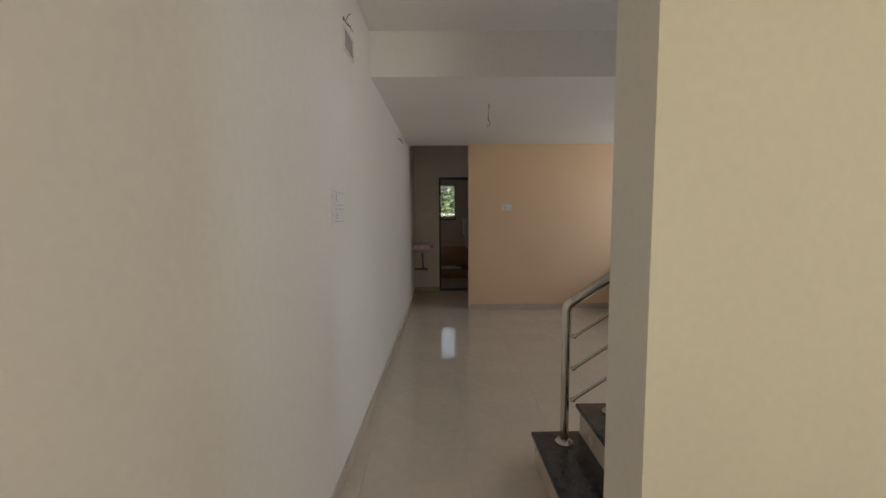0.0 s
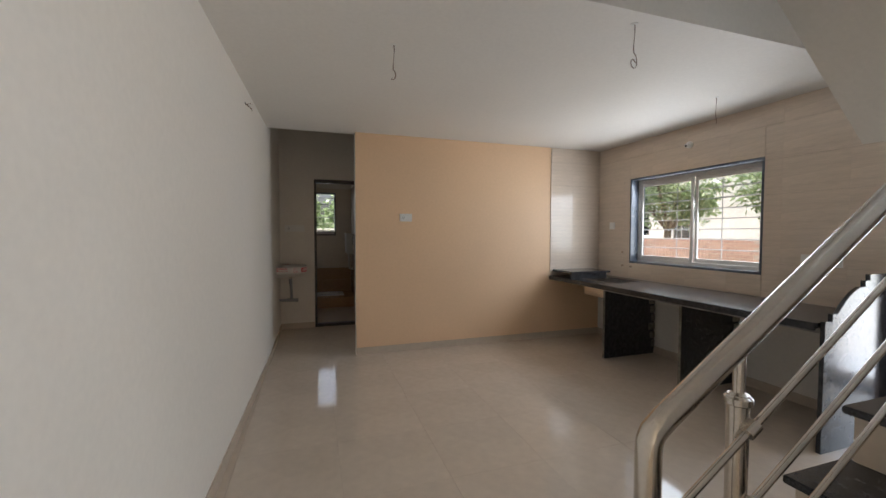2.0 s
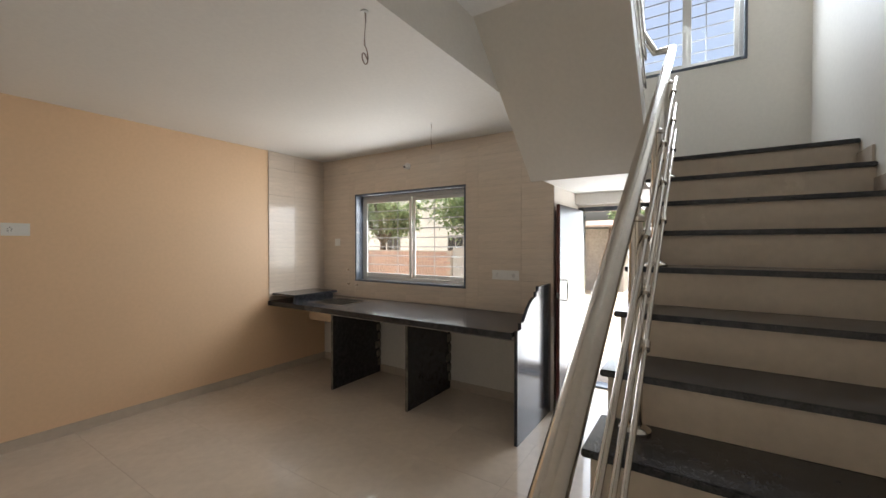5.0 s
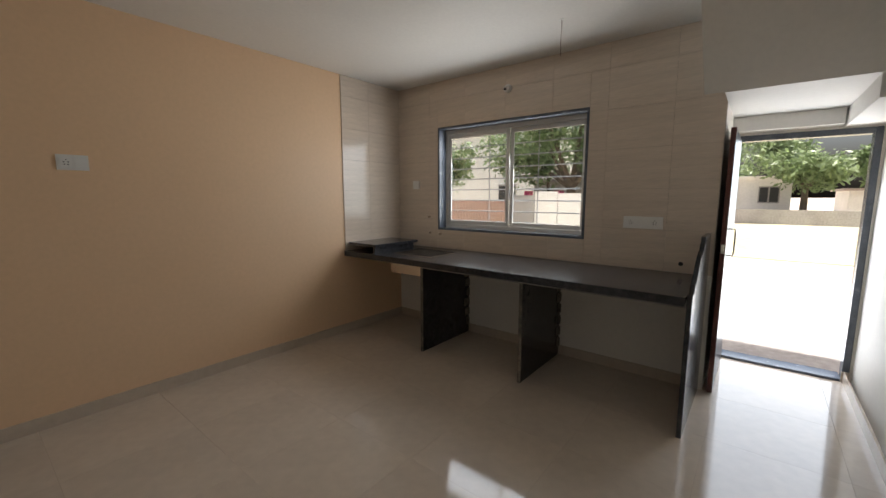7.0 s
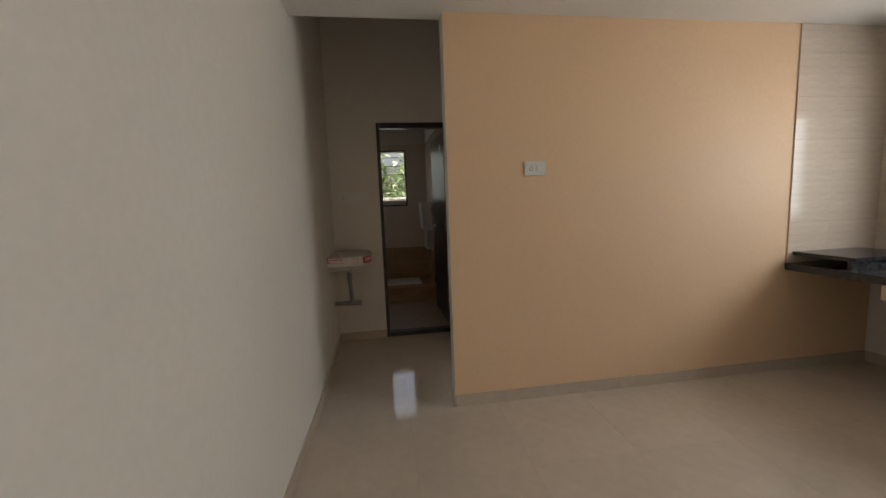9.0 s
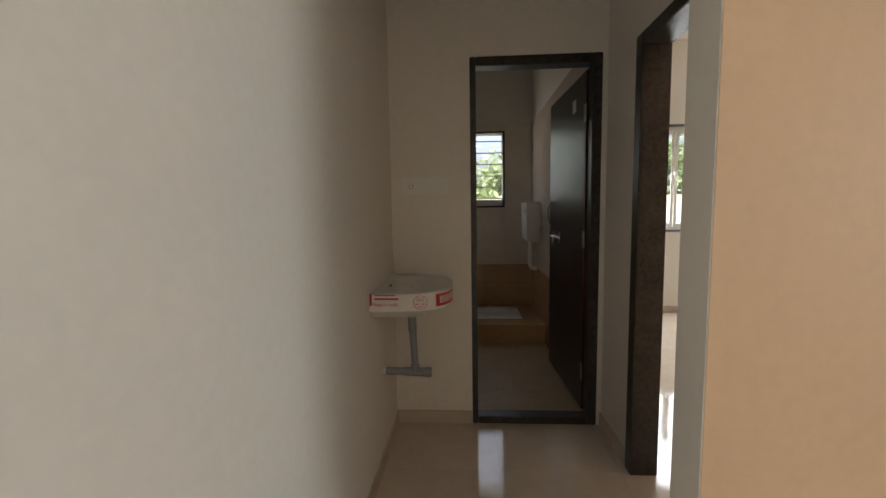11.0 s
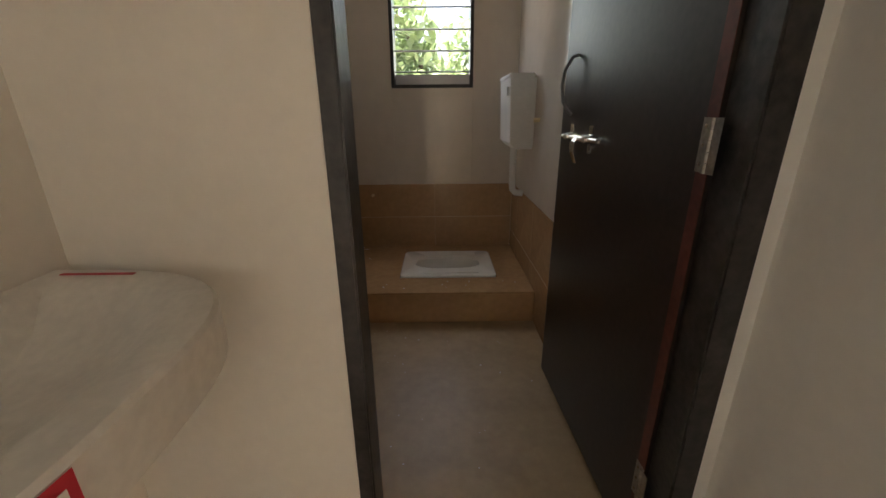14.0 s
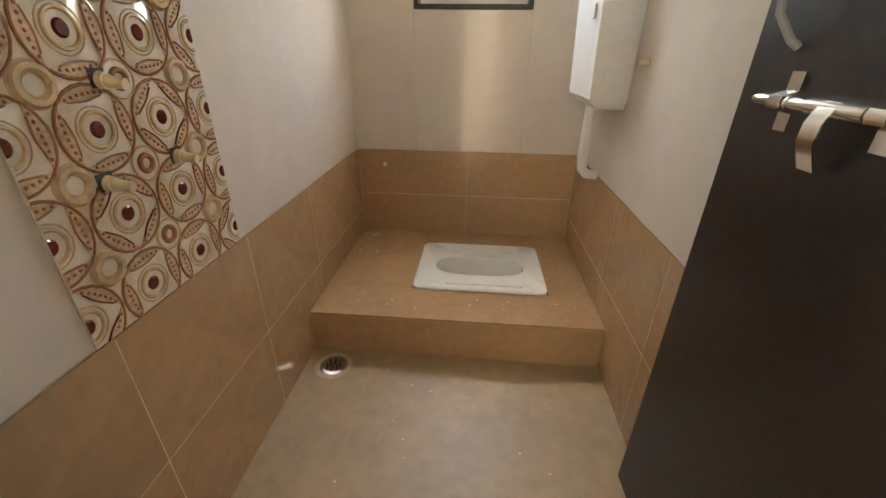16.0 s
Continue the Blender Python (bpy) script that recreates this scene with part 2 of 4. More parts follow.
def boxes(rows, bev=0.0):
    bm = bmesh.new()
    for r in rows:
        bx(bm, *r, bev)
    return bm


def lettering(body, size, m, mat, name, parent):
    cu = bpy.data.curves.new(name, "FONT")
    cu.body, cu.size, cu.extrude, cu.align_x, cu.align_y = body, size, 0.0004, "CENTER", "CENTER"
    tmp = new("temp", cu)
    me = bpy.data.meshes.new_from_object(tmp)
    bpy.data.objects.remove(tmp)
    me.materials.clear()
    me.materials.append(mat)
    me.transform(Matrix.Translation(-ORIGIN[parent]) @ m)
    ob = new(name, me)
    ob.parent = parent
    return ob


# ---- plan ----
LX, RX, EX = 0.0, 4.25, 5.06          # side wall, kitchen wall, back-door wall
OY, EY = 6.94, 8.50                   # peach wall, end wall of the passage
FY = 4.03                             # edge of the kitchen ceiling
H, HN, HB = 2.53, 2.87, 3.30          # ceilings: kitchen, entrance, passage and back rooms
BY = 10.79                            # window wall of the toilet
SY0, SY1 = 2.12, 3.135                 # staircase, wall side and open side
DOOR_Y0, DOOR_Y1, DOOR_H = 3.09, 3.93, 1.86



def west_x(y):
    """The long side wall runs slightly askew up to the passage."""
    return min(0.0, -0.105 + 0.025 * (y - 2.9))


# ---- floors ----
floor = solid("floor", boxes([(-0.45, 5.3, -3.1, EY + 0.06, -0.15, -0.004), (1.3, 4.8, EY + 0.06, 11.35, -0.15, -0.004)]), GROUT, "cement bed under polished cream floor tiles", "floor")
bathfloor = solid("floor_toilet", box(0, 1.21, EY + 0.06, BY + 0.1, -0.15, 0.02), BATHFLOOR, "dusty brown tiled toilet floor", "floor")

# ---- walls ----
solid("wall_west", prism([(west_x(-3.1), -3.1, -0.1), (0.0, 7.1, -0.1), (0.0, BY + 0.2, -0.1), (-0.5, BY + 0.2, -0.1), (-0.5, -3.1, -0.1)], Vector((0, 0, 3.6))), PAINT, "long cream painted plaster wall", "wall")
solid("wall_passage_end", boxes([(LX, 0.47, EY, EY + 0.08, 0, HB), (0.47, 1.22, EY, EY + 0.08, 2.19, HB), (1.22, 1.25, EY, EY + 0.08, 0, HB)]), PAINT, "cream wall with the toilet doorway", "wall")
solid("wall_peach", box(0.917, RX + 0.2, OY, OY + 0.11, 0, HB), PEACH, "peach painted wall of the kitchen", "wall")
solid("wall_bedroom_door", boxes([(1.25, 1.35, OY + 0.11, 7.27, 0, HB), (1.25, 1.35, 8.1, EY + 0.08, 0, HB), (1.25, 1.35, 7.27, 8.1, 2.1, HB)]), PAINT, "cream passage wall with the bedroom doorway", "wall")
solid("wall_toilet_side", box(1.21, 1.35, EY + 0.08, 11.2, 0, HB), PAINT, "partition between toilet and bedroom", "wall")
KW = (4.82, 6.37, 1.03, 2.075)        # kitchen window: y0, y1, z0, z1
solid("wall_kitchen", boxes([(RX, RX + 0.2, 3.93, KW[0], 0, H), (RX, RX + 0.2, KW[1], OY, 0, H), (RX, RX + 0.2, KW[0], KW[1], 0, KW[2]), (RX, RX + 0.2, KW[0], KW[1], KW[3], H)]), PAINT, "kitchen wall with a window", "wall")
solid("wall_back_recess", box(RX + 0.2, EX + 0.2, 3.93, 4.15, 0, 5.2), PAINT, "side wall of the back door recess", "wall")
solid("wall_under_stair", box(3.88, EX, 2.97, 3.075, 0, 1.868), PAINT, "cream wall closing the space under the landing", "wall")
SW = (2.53, 3.42, 3.06, 4.15)         # stair window
solid("wall_back", boxes([(EX, EX + 0.2, SY0 - 0.15, DOOR_Y0, 0, SW[2]), (EX, EX + 0.2, DOOR_Y0, 3.93, DOOR_H, SW[2]), (EX, EX + 0.2, SY0 - 0.15, SW[0], SW[2], SW[3]), (EX, EX + 0.2, SW[1], 3.93, SW[2], SW[3]), (EX, EX + 0.2, SY0 - 0.15, 3.93, SW[3], 5.2)]), PAINT, "outer wall with the back door and the stair window", "wall")
solid("wall_stair", boxes([(0.972, EX, 1.89, SY0, 0, HN), (1.9, EX, 1.97, SY0, HN, 5.2)]), PAINT, "cream wall beside the staircase", "wall")
solid("wall_stairwell_upper", boxes([(1.75, 1.9, 1.97, 4.15, HN + 0.15, 5.2), (1.9, RX + 0.2, FY + 0.02, 4.15, HN + 0.15, 5.2)]), PAINT, "upper walls of the stairwell", "wall")
# unseen far walls; the gap in them is assumed, for the fill lamp
solid("wall_entrance", boxes([(-0.4, 1.4, -3.1, -2.95, 0, HN), (3.8, 5.3, -3.1, -2.95, 0, HN), (1.4, 3.8, -3.1, -2.95, 2.3, HN), (5.1, 5.3, -2.95, 1.88, 0, HN)]), PAINT, "plain walls of the front room", "wall")
solid("wall_bedroom", boxes([(4.45, 4.65, OY + 0.11, 11.2, 0, HB), (1.35, 2.30, 11.2, 11.35, 0, HB), (3.77, 4.65, 11.2, 11.35, 0, HB), (2.30, 3.77, 11.2, 11.35, 0, 1.02), (2.30, 3.77, 11.2, 11.35, 2.32, HB)]), PAINT, "cream bedroom walls with a window", "wall")
BW = (0.335, 0.895, 1.352, 2.217)     # toilet window: x0, x1, z0, z1
solid("wall_toilet_window", boxes([(0, BW[0], BY, BY + 0.15, 0, HB), (BW[1], 1.21, BY, BY + 0.15, 0, HB), (BW[0], BW[1], BY, BY + 0.15, 0, BW[2]), (BW[0], BW[1], BY, BY + 0.15, BW[3], HB)]), PAINT, "toilet wall with a small window", "wall")

solid("wall_front_room", box(0.972, 5.09, 1.886, 1.8895, 0, HN - 0.002), YELLOW, "pale yellow painted face of the front room wall", "wall")
solid("trim_peach_wall_end", box(0.9135, 0.9165, OY + 0.001, OY + 0.11, 0, H - 0.001), PAINT, "cream painted end of the peach wall", "wall")

# ---- ceilings ----
solid("ceiling_kitchen", boxes([(LX - 0.2, RX + 0.2, FY, OY - 0.001, H, HB + 0.1), (LX - 0.2, 0.916, OY - 0.001, OY + 0.11, H, HB + 0.1)]), WHITE, "white ceiling of the kitchen", "ceiling")
solid("ceiling_back_rooms", box(LX - 0.2, 4.65, OY + 0.112, 11.35, HB, HB + 0.2), WHITE, "white ceiling of passage, toilet and bedroom", "ceiling")
solid("ceiling_entrance", boxes([(LX - 0.4, 5.3, -3.1, 1.97, HN, HN + 0.15), (LX - 0.4, 1.9, 1.97, FY, HN, HN + 0.15), (1.9, 2.95, SY1, FY, HN, HN + 0.15)]), WHITE, "white ceiling of the entrance", "ceiling")
solid("ceiling_stairwell", box(1.75, 5.3, 1.97, 4.15, 5.2, 5.35), WHITE, "white ceiling above the stairwell", "ceiling")

# ---- staircase ----
RISE, RUN, X1, STEPS = 0.1715, 0.263, 0.98, 12
LAND_X = X1 + RUN * (STEPS - 1)
stair = thing("staircase", (X1, SY0, 0), "staircase with black granite treads and beige tiled risers", "staircase")
bm = bmesh.new()
for k in range(STEPS - 1):
    bx(bm, X1 + 0.03 + RUN * k, X1 + 0.03 + RUN * (k + 1), SY0, SY1 - 0.02, 0, RISE * (k + 1) - 0.025)
part("stair_body", bm, PAINT, stair)
for k in range(STEPS):
    x = X1 + RUN * k
    depth = RUN + 0.03 if k < STEPS - 1 else 0.3
    part("tread", box(x, x + depth, SY0 + 0.002, SY1 + 0.012, RISE * (k + 1) - 0.025, RISE * (k + 1), 0.004), GRANITE, stair)
    part("riser", box(x + 0.02, x + 0.0305, SY0 + 0.002, SY1 - 0.012, RISE * k + 0.001, RISE * (k + 1) - 0.026), RISER, stair)
part("stair_skirting", boxes([(X1 + 0.05 + RUN * k, X1 + 0.05 + RUN * (k + 1), SY0, SY0 + 0.012, RISE * (k + 1), RISE * (k + 1) + 0.09) for k in range(STEPS - 1)]), SKIRT, stair)

TOP = RISE * STEPS
landing = thing("stair_landing", (LAND_X, SY0, 2.0), "stair landing slab with sloping plastered soffit of the upper flight", "landing", kind="structure")
part("slab", box(3.95, EX, SY0, 3.93, 1.99, TOP - 0.03), WHITE, landing)
part("landing_floor", box(LAND_X + 0.31, EX, SY0 + 0.002, 3.928, TOP - 0.029, TOP - 0.002), GRANITE, landing)
part("edge_beam", box(3.97, EX, 3.08, 3.29, 1.87, 1.989), WHITE, landing)
part("lintel_beam", box(4.93, EX, 3.30, 3.928, 1.88, 1.988), WHITE, landing)
soffit = [(3.95, SY1 + 0.03, 1.992), (2.95, SY1 + 0.03, HN + 0.01), (2.75, SY1 + 0.03, HN + 0.25), (3.95, SY1 + 0.03, 2.25)]
part("upper_flight", prism(soffit, Vector((0, FY - SY1 - 0.028, 0))), PAINT, landing)

# stair railing
railing = thing("stair_railing", (1.14, SY1 - 0.108, RISE), "polished stainless steel stair railing with three inclined bars", "railing")
RY = SY1 - 0.108
SL = 0.655


def rail_z(x):
    return 0.985 + 0.655 * (x - 1.17)


top_end = LAND_X + 0.12
part("handrail", sweep(bmesh.new(), [(1.14, RY, 0.78), (1.14, RY, 0.92), (1.142, RY, 0.95), (1.15, RY, 0.967), (1.18, RY, rail_z(1.18))] + [(1.18 + (top_end - 1.18) * i / 6, RY, rail_z(1.18 + (top_end - 1.18) * i / 6)) for i in range(1, 7)], 0.027, 16), STEEL, railing)
POSTS = [(1.14, 1), (1.405, 2), (2.25, 5), (2.93, 8), (3.66, 11)]
for i, (px, k) in enumerate(POSTS):
    zb, zt = RISE * k, rail_z(px) - 0.02
    bm = rod(bmesh.new(), (px, RY, zb), (px, RY, 0.82 if i == 0 else zt - 0.10), 0.023)
    post = part("post", bm, STEEL, railing)
    if i:
        part("neck", rod(bmesh.new(), (px, RY, zt - 0.11), (px, RY, zt), 0.013), STEEL, post)
        part("collar", lathe(bmesh.new(), [(0.023, 0), (0.029, 0.004), (0.029, 0.018), (0.014, 0.03)], (px, RY, zt - 0.125)), STEEL, post)
    part("flange", lathe(bmesh.new(), [(0.05, 0), (0.05, 0.008), (0.04, 0.016), (0.026, 0.022)], (px, RY, zb + 0.001)), STEEL, post)
for d in (0.19, 0.37, 0.55):
    a, b = 1.175, top_end - 0.05
    ya = RY - 0.03
    bm = rod(bmesh.new(), (a, ya, rail_z(a) - d), (b, ya, rail_z(b) - d), 0.0085, seg=12)
    bar = part("rail_bar", bm, STEEL, railing)
    part("end_cap", ball(bmesh.new(), (a, ya, rail_z(a) - d), 0.014), STEEL, bar)
    for px, k in POSTS[1:]:
        z = rail_z(px) - d
        part("bar_clamp", rod(bmesh.new(), (px - 0.014, ya, z - 0.014 * SL), (px + 0.014, ya, z + 0.014 * SL), 0.016), STEEL, bar)

upper = thing("upper_stair_railing", (LAND_X, SY1 + 0.1, TOP), "stainless steel railing of the upper stair flight", "railing")
for px in (3.92, 3.3, 2.6):
    part("post", rod(bmesh.new(), (px, SY1 + 0.08, 2.1 + (3.92 - px) * 0.8), (px, SY1 + 0.08, 2.95 + (3.92 - px) * 0.8), 0.022), STEEL, upper)
part("handrail", sweep(bmesh.new(), [(top_end, RY, rail_z(top_end)), (top_end + 0.05, SY1, rail_z(top_end) + 0.02), (3.95, SY1 + 0.08, 2.98), (3.2, SY1 + 0.08, 3.58), (2.4, SY1 + 0.08, 4.22)], 0.026, 14), STEEL, upper)
for d in (0.2, 0.4, 0.6):
    part("rail_bar", rod(bmesh.new(), (3.95, SY1 + 0.05, 2.98 - d), (2.4, SY1 + 0.05, 4.22 - d), 0.009), STEEL, upper)


# ---- windows ----
def window(name, axis, plane, a0, a1, z0, z1, depth, label, sash=2, bars=9, stone=GREYSTONE, profile=ALU, inset=0.10):
    """A window in an outer wall. axis x: the wall stands across x; depth runs outwards."""
    ob = thing(name, (plane, a0, z0) if axis == "x" else (a0, plane, z0), label, "window", kind="structure")

    def b(u0, u1, d0, d1, w0, w1, bev=0.0):
        return box(plane + d0, plane + d1, u0, u1, w0, w1, bev) if axis == "x" else box(u0, u1, plane + d0, plane + d1, w0, w1, bev)

    s = 0.022
    part("sill", b(a0 + 0.001, a1 - 0.001, -0.012, depth, z0, z0 + s), stone, ob)
    part("head_lining", b(a0 + 0.001, a1 - 0.001, -0.012, depth, z1 - s, z1), stone, ob)
    for u in (a0, a1 - s):
        part("side_lining", b(u, u + s, -0.010, depth - 0.002, z0 + s, z1 - s), stone, ob)
    if not sash:
        # added white strip: the sun's glare along the sill put into its colour
        part("ledge", b(a0 + s, a1 - s, depth - 0.07, depth - 0.001, z0 + s, z0 + s + 0.07), profile, ob, "white strip standing in for sunlight on the sill")
    if sash:
        part("window_frame", b(a0 + s, a1 - s, inset, inset + 0.05, z0 + s, z0 + s + 0.035), profile, ob)
        part("frame_head", b(a0 + s, a1 - s, inset, inset + 0.05, z1 - s - 0.04, z1 - s), profile, ob)
        for u in (a0 + s, a1 - s - 0.03):
            part("frame_side", b(u, u + 0.03, inset + 0.001, inset + 0.049, z0 + s + 0.035, z1 - s - 0.04), profile, ob)
        w = (a1 - a0 - 2 * s - 0.06) / sash
        for i in range(sash):
            u0, u1 = a0 + s + 0.03 + w * i, a0 + s + 0.03 + w * (i + 1)
            w0, w1 = z0 + s + 0.036, z1 - s - 0.041
            d0 = inset + (0.006 if i % 2 else 0.026)
            bm = bmesh.new()
            for q in ((u0, u0 + 0.035, w0, w1), (u1 - 0.035, u1, w0, w1), (u0 + 0.035, u1 - 0.035, w0, w0 + 0.04), (u0 + 0.035, u1 - 0.035, w1 - 0.04, w1)):
                t = b(q[0], q[1], d0, d0 + 0.018, q[2], q[3], 0.003)
                me = bpy.data.meshes.new("tmp")
                t.to_mesh(me)
                t.free()
                bm.from_mesh(me)
                bpy.data.meshes.remove(me)
            sh = part("sash", bm, profile, ob)
            pane = part("pane", b(u0 + 0.03, u1 - 0.03, d0 + 0.007, d0 + 0.011, w0 + 0.03, w1 - 0.03), GLASS, sh)
            pane.visible_shadow = False
    for i in range(bars):
        z = z0 + 0.04 + (z1 - z0 - 0.08) * (i + 0.5) / bars
        bm = bmesh.new()
        dd = depth - (0.03 if sash else 0.11)
        p, q = ((plane + dd, a0, z), (plane + dd, a1, z)) if axis == "x" else ((a0, plane + dd, z), (a1, plane + dd, z))
        part("grille_bar", rod(bm, p, q, 0.006, seg=8), BAR, ob)
    for f in ((0.33, 0.67) if sash else ()):
        u = a0 + (a1 - a0) * f
        p, q = ((plane + depth - 0.018, u, z0), (plane + depth - 0.018, u, z1)) if axis == "x" else ((u, plane + depth - 0.018, z0), (u, plane + depth - 0.018, z1))
        part("grille_upright", rod(bmesh.new(), p, q, 0.005, seg=8), BAR, ob)
    return ob


window("window_kitchen", "x", RX, *KW, 0.2, "two-sash sliding window with grey granite surround and grille")
window("window_stair", "x", EX, *SW, 0.2, "stair window with blue-grey surround and grille bars", bars=9)
window("window_toilet", "y", BY, *BW, 0.15, "small toilet window with black surround and horizontal bars", sash=0, bars=6, stone=FRAME, inset=0.07)
window("window_bedroom", "y", 11.2, 2.30, 3.77, 1.02, 2.32, 0.15, "bedroom sliding window with grey surround and grille", bars=9, inset=0.05)


# ---- doors ----
def door_frame(name, rows, at, label, mat=FRAME):
    ob = thing(name, at, label, "door frame", kind="structure")
    for n, r in rows:
        part(n, box(*r, 0.004), mat, ob)
    return ob


door_frame("door_frame_toilet", [("jamb", (0.471, 0.505, EY - 0.006, EY + 0.085, 0, 2.188)), ("jamb", (1.165, 1.219, EY - 0.006, EY + 0.085, 0, 2.188)), ("head", (0.506, 1.164, EY - 0.006, EY + 0.085, 2.135, 2.188)), ("threshold", (0.506, 1.164, EY - 0.006, EY + 0.085, 0, 0.045))], (0.47, EY, 0), "chipped black painted toilet door frame with threshold")
door_frame("door_frame_bedroom", [("jamb", (1.235, 1.365, 8.03, 8.099, 0, 2.098)), ("jamb", (1.235, 1.365, 7.271, 7.32, 0, 2.098)), ("head", (1.235, 1.365, 7.321, 8.029, 2.04, 2.098))], (1.25, 7.27, 0), "black painted bedroom door frame")
door_frame("door_frame_back", [("jamb", (EX + 0.0, EX + 0.12, DOOR_Y0 + 0.001, DOOR_Y0 + 0.04, 0, DOOR_H - 0.001)), ("jamb", (EX + 0.0, EX + 0.12, 3.885, 3.929, 0, DOOR_H - 0.001)), ("head", (EX + 0.0, EX + 0.12, DOOR_Y0 + 0.041, 3.884, DOOR_H - 0.045, DOOR_H - 0.001)), ("threshold", (EX - 0.01, EX + 0.16, DOOR_Y0 + 0.041, 3.884, 0, 0.02))], (EX, DOOR_Y0, 0), "grey stone back door frame with sill", GREYSTONE)

# toilet door leaf, swung open into the toilet
tdoor = thing("toilet_door", (1.135, EY + 0.085, 0.05), "dark brown toilet door standing open against the side wall", "door")
HINGE, TIP = Vector((1.158, EY + 0.0855)), Vector((1.125, 9.415))
dv = (TIP - HINGE).normalized()
nv = Vector((dv.y, -dv.x))


def leaf_pt(s, out, z):
    p = HINGE + dv * s - nv * out
    return (p.x, p.y, z)


LEAF_W = (TIP - HINGE).length
part("leaf", prism([leaf_pt(0, 0, 0.055), leaf_pt(LEAF_W, 0, 0.055), leaf_pt(LEAF_W, -0.032, 0.055), leaf_pt(0, -0.032, 0.055)], Vector((0, 0, 2.07))), BROWN, tdoor)
part("lipping", prism([leaf_pt(-0.001, 0.002, 0.055), leaf_pt(0.03, 0.002, 0.055), leaf_pt(0.03, 0, 0.055), leaf_pt(-0.001, 0, 0.055)], Vector((0, 0, 2.07))), MAROON, tdoor, "maroon painted hinge edge")
for z in (0.30, 1.13, 1.88):
    hg = part("hinge", prism([leaf_pt(0.006, 0.004, z - 0.05), leaf_pt(0.032, 0.004, z - 0.05), leaf_pt(0.032, 0.0022, z - 0.05), leaf_pt(0.006, 0.0022, z - 0.05)], Vector((0, 0, 0.1))), HINGE_STEEL, tdoor, "dull steel butt hinge")
    part("frame_flap", prism([leaf_pt(-0.026, 0.0095, z - 0.05), leaf_pt(-0.006, 0.0095, z - 0.05), leaf_pt(-0.006, 0.0078, z - 0.05), leaf_pt(-0.026, 0.0078, z - 0.05)], Vector((0, 0, 0.1))), HINGE_STEEL, hg)
    for q in range(5):
        part("knuckle", rod(bmesh.new(), leaf_pt(0.000, 0.008, z - 0.05 + 0.0202 * q), leaf_pt(0.000, 0.008, z - 0.0315 + 0.0202 * q), 0.0055), HINGE_STEEL, hg)
    for q in (-0.035, 0.0, 0.035):
        part("screw", rod(bmesh.new(), leaf_pt(0.021, 0.0038, z + q), leaf_pt(0.021, 0.0052, z + q), 0.0035, seg=10), STEEL, hg)
BZ = 1.107
bolt = part("bolt", rod(bmesh.new(), leaf_pt(LEAF_W - 0.068, 0.014, BZ), leaf_pt(LEAF_W - 0.37, 0.014, BZ), 0.0085), STEEL, tdoor, "steel tower bolt")
part("bolt_tip", rod(bmesh.new(), leaf_pt(LEAF_W - 0.069, 0.014, BZ), leaf_pt(LEAF_W - 0.060, 0.014, BZ), 0.0085, 0.006), STEEL, bolt)


def strap(rows, s0, s1, thick=0.0022):
    """A bent metal strip across the leaf from rows of (height, stand-off)."""
    bm = bmesh.new()
    edge = [[bm.verts.new(leaf_pt(LEAF_W - a, o_, BZ + z_)) for a in (s0, s1)] for z_, o_ in rows]
    for p, q in zip(edge, edge[1:]):
        bm.faces.new((p[0], p[1], q[1], q[0]))
    r = bmesh.ops.extrude_face_region(bm, geom=list(bm.faces))
    bmesh.ops.translate(bm, vec=(-thick, 0, 0), verts=[v for v in r["geom"] if isinstance(v, bmesh.types.BMVert)])
    bmesh.ops.recalc_face_normals(bm, faces=bm.faces)
    return bm


for s0 in (0.105, 0.27):
    g = part("bolt_guide", strap([(0.042, 0.001), (0.016, 0.001), (0.009, 0.022), (0, 0.0245), (-0.009, 0.022), (-0.016, 0.001), (-0.042, 0.001)], s0, s0 + 0.026), STEEL, bolt)
    part("collar", rod(bmesh.new(), leaf_pt(LEAF_W - s0 - 0.028, 0.014, BZ), leaf_pt(LEAF_W - s0 - 0.034, 0.014, BZ), 0.0105), STEEL, bolt)
part("bolt_sleeve", rod(bmesh.new(), leaf_pt(LEAF_W - 0.175, 0.014, BZ), leaf_pt(LEAF_W - 0.265, 0.014, BZ), 0.0115), STEEL, bolt)
part("bolt_lever", strap([(0.010, 0.018), (-0.004, 0.027), (-0.018, 0.033), (-0.042, 0.034), (-0.062, 0.026), (-0.080, 0.018)], 0.20, 0.228), STEEL, bolt)
part("pull_handle", sweep(bmesh.new(), [leaf_pt(LEAF_W - 0.11, 0.0, 1.37), leaf_pt(LEAF_W - 0.11, 0.02, 1.365), leaf_pt(LEAF_W - 0.09, 0.035, 1.33), leaf_pt(LEAF_W - 0.07, 0.036, 1.28), leaf_pt(LEAF_W - 0.075, 0.03, 1.225), leaf_pt(LEAF_W - 0.09, 0.012, 1.19), leaf_pt(LEAF_W - 0.095, 0.0, 1.18)], 0.006), BAR, tdoor)
part("paper_label", prism([leaf_pt(LEAF_W - 0.02 - 0.55, 0.001, 1.93), leaf_pt(LEAF_W - 0.64, 0.001, 1.93), leaf_pt(LEAF_W - 0.64, 0.0025, 1.93), leaf_pt(LEAF_W - 0.57, 0.0025, 1.93)], Vector((0, 0, 0.08))), PLASTIC, tdoor, "small white and red paper label")

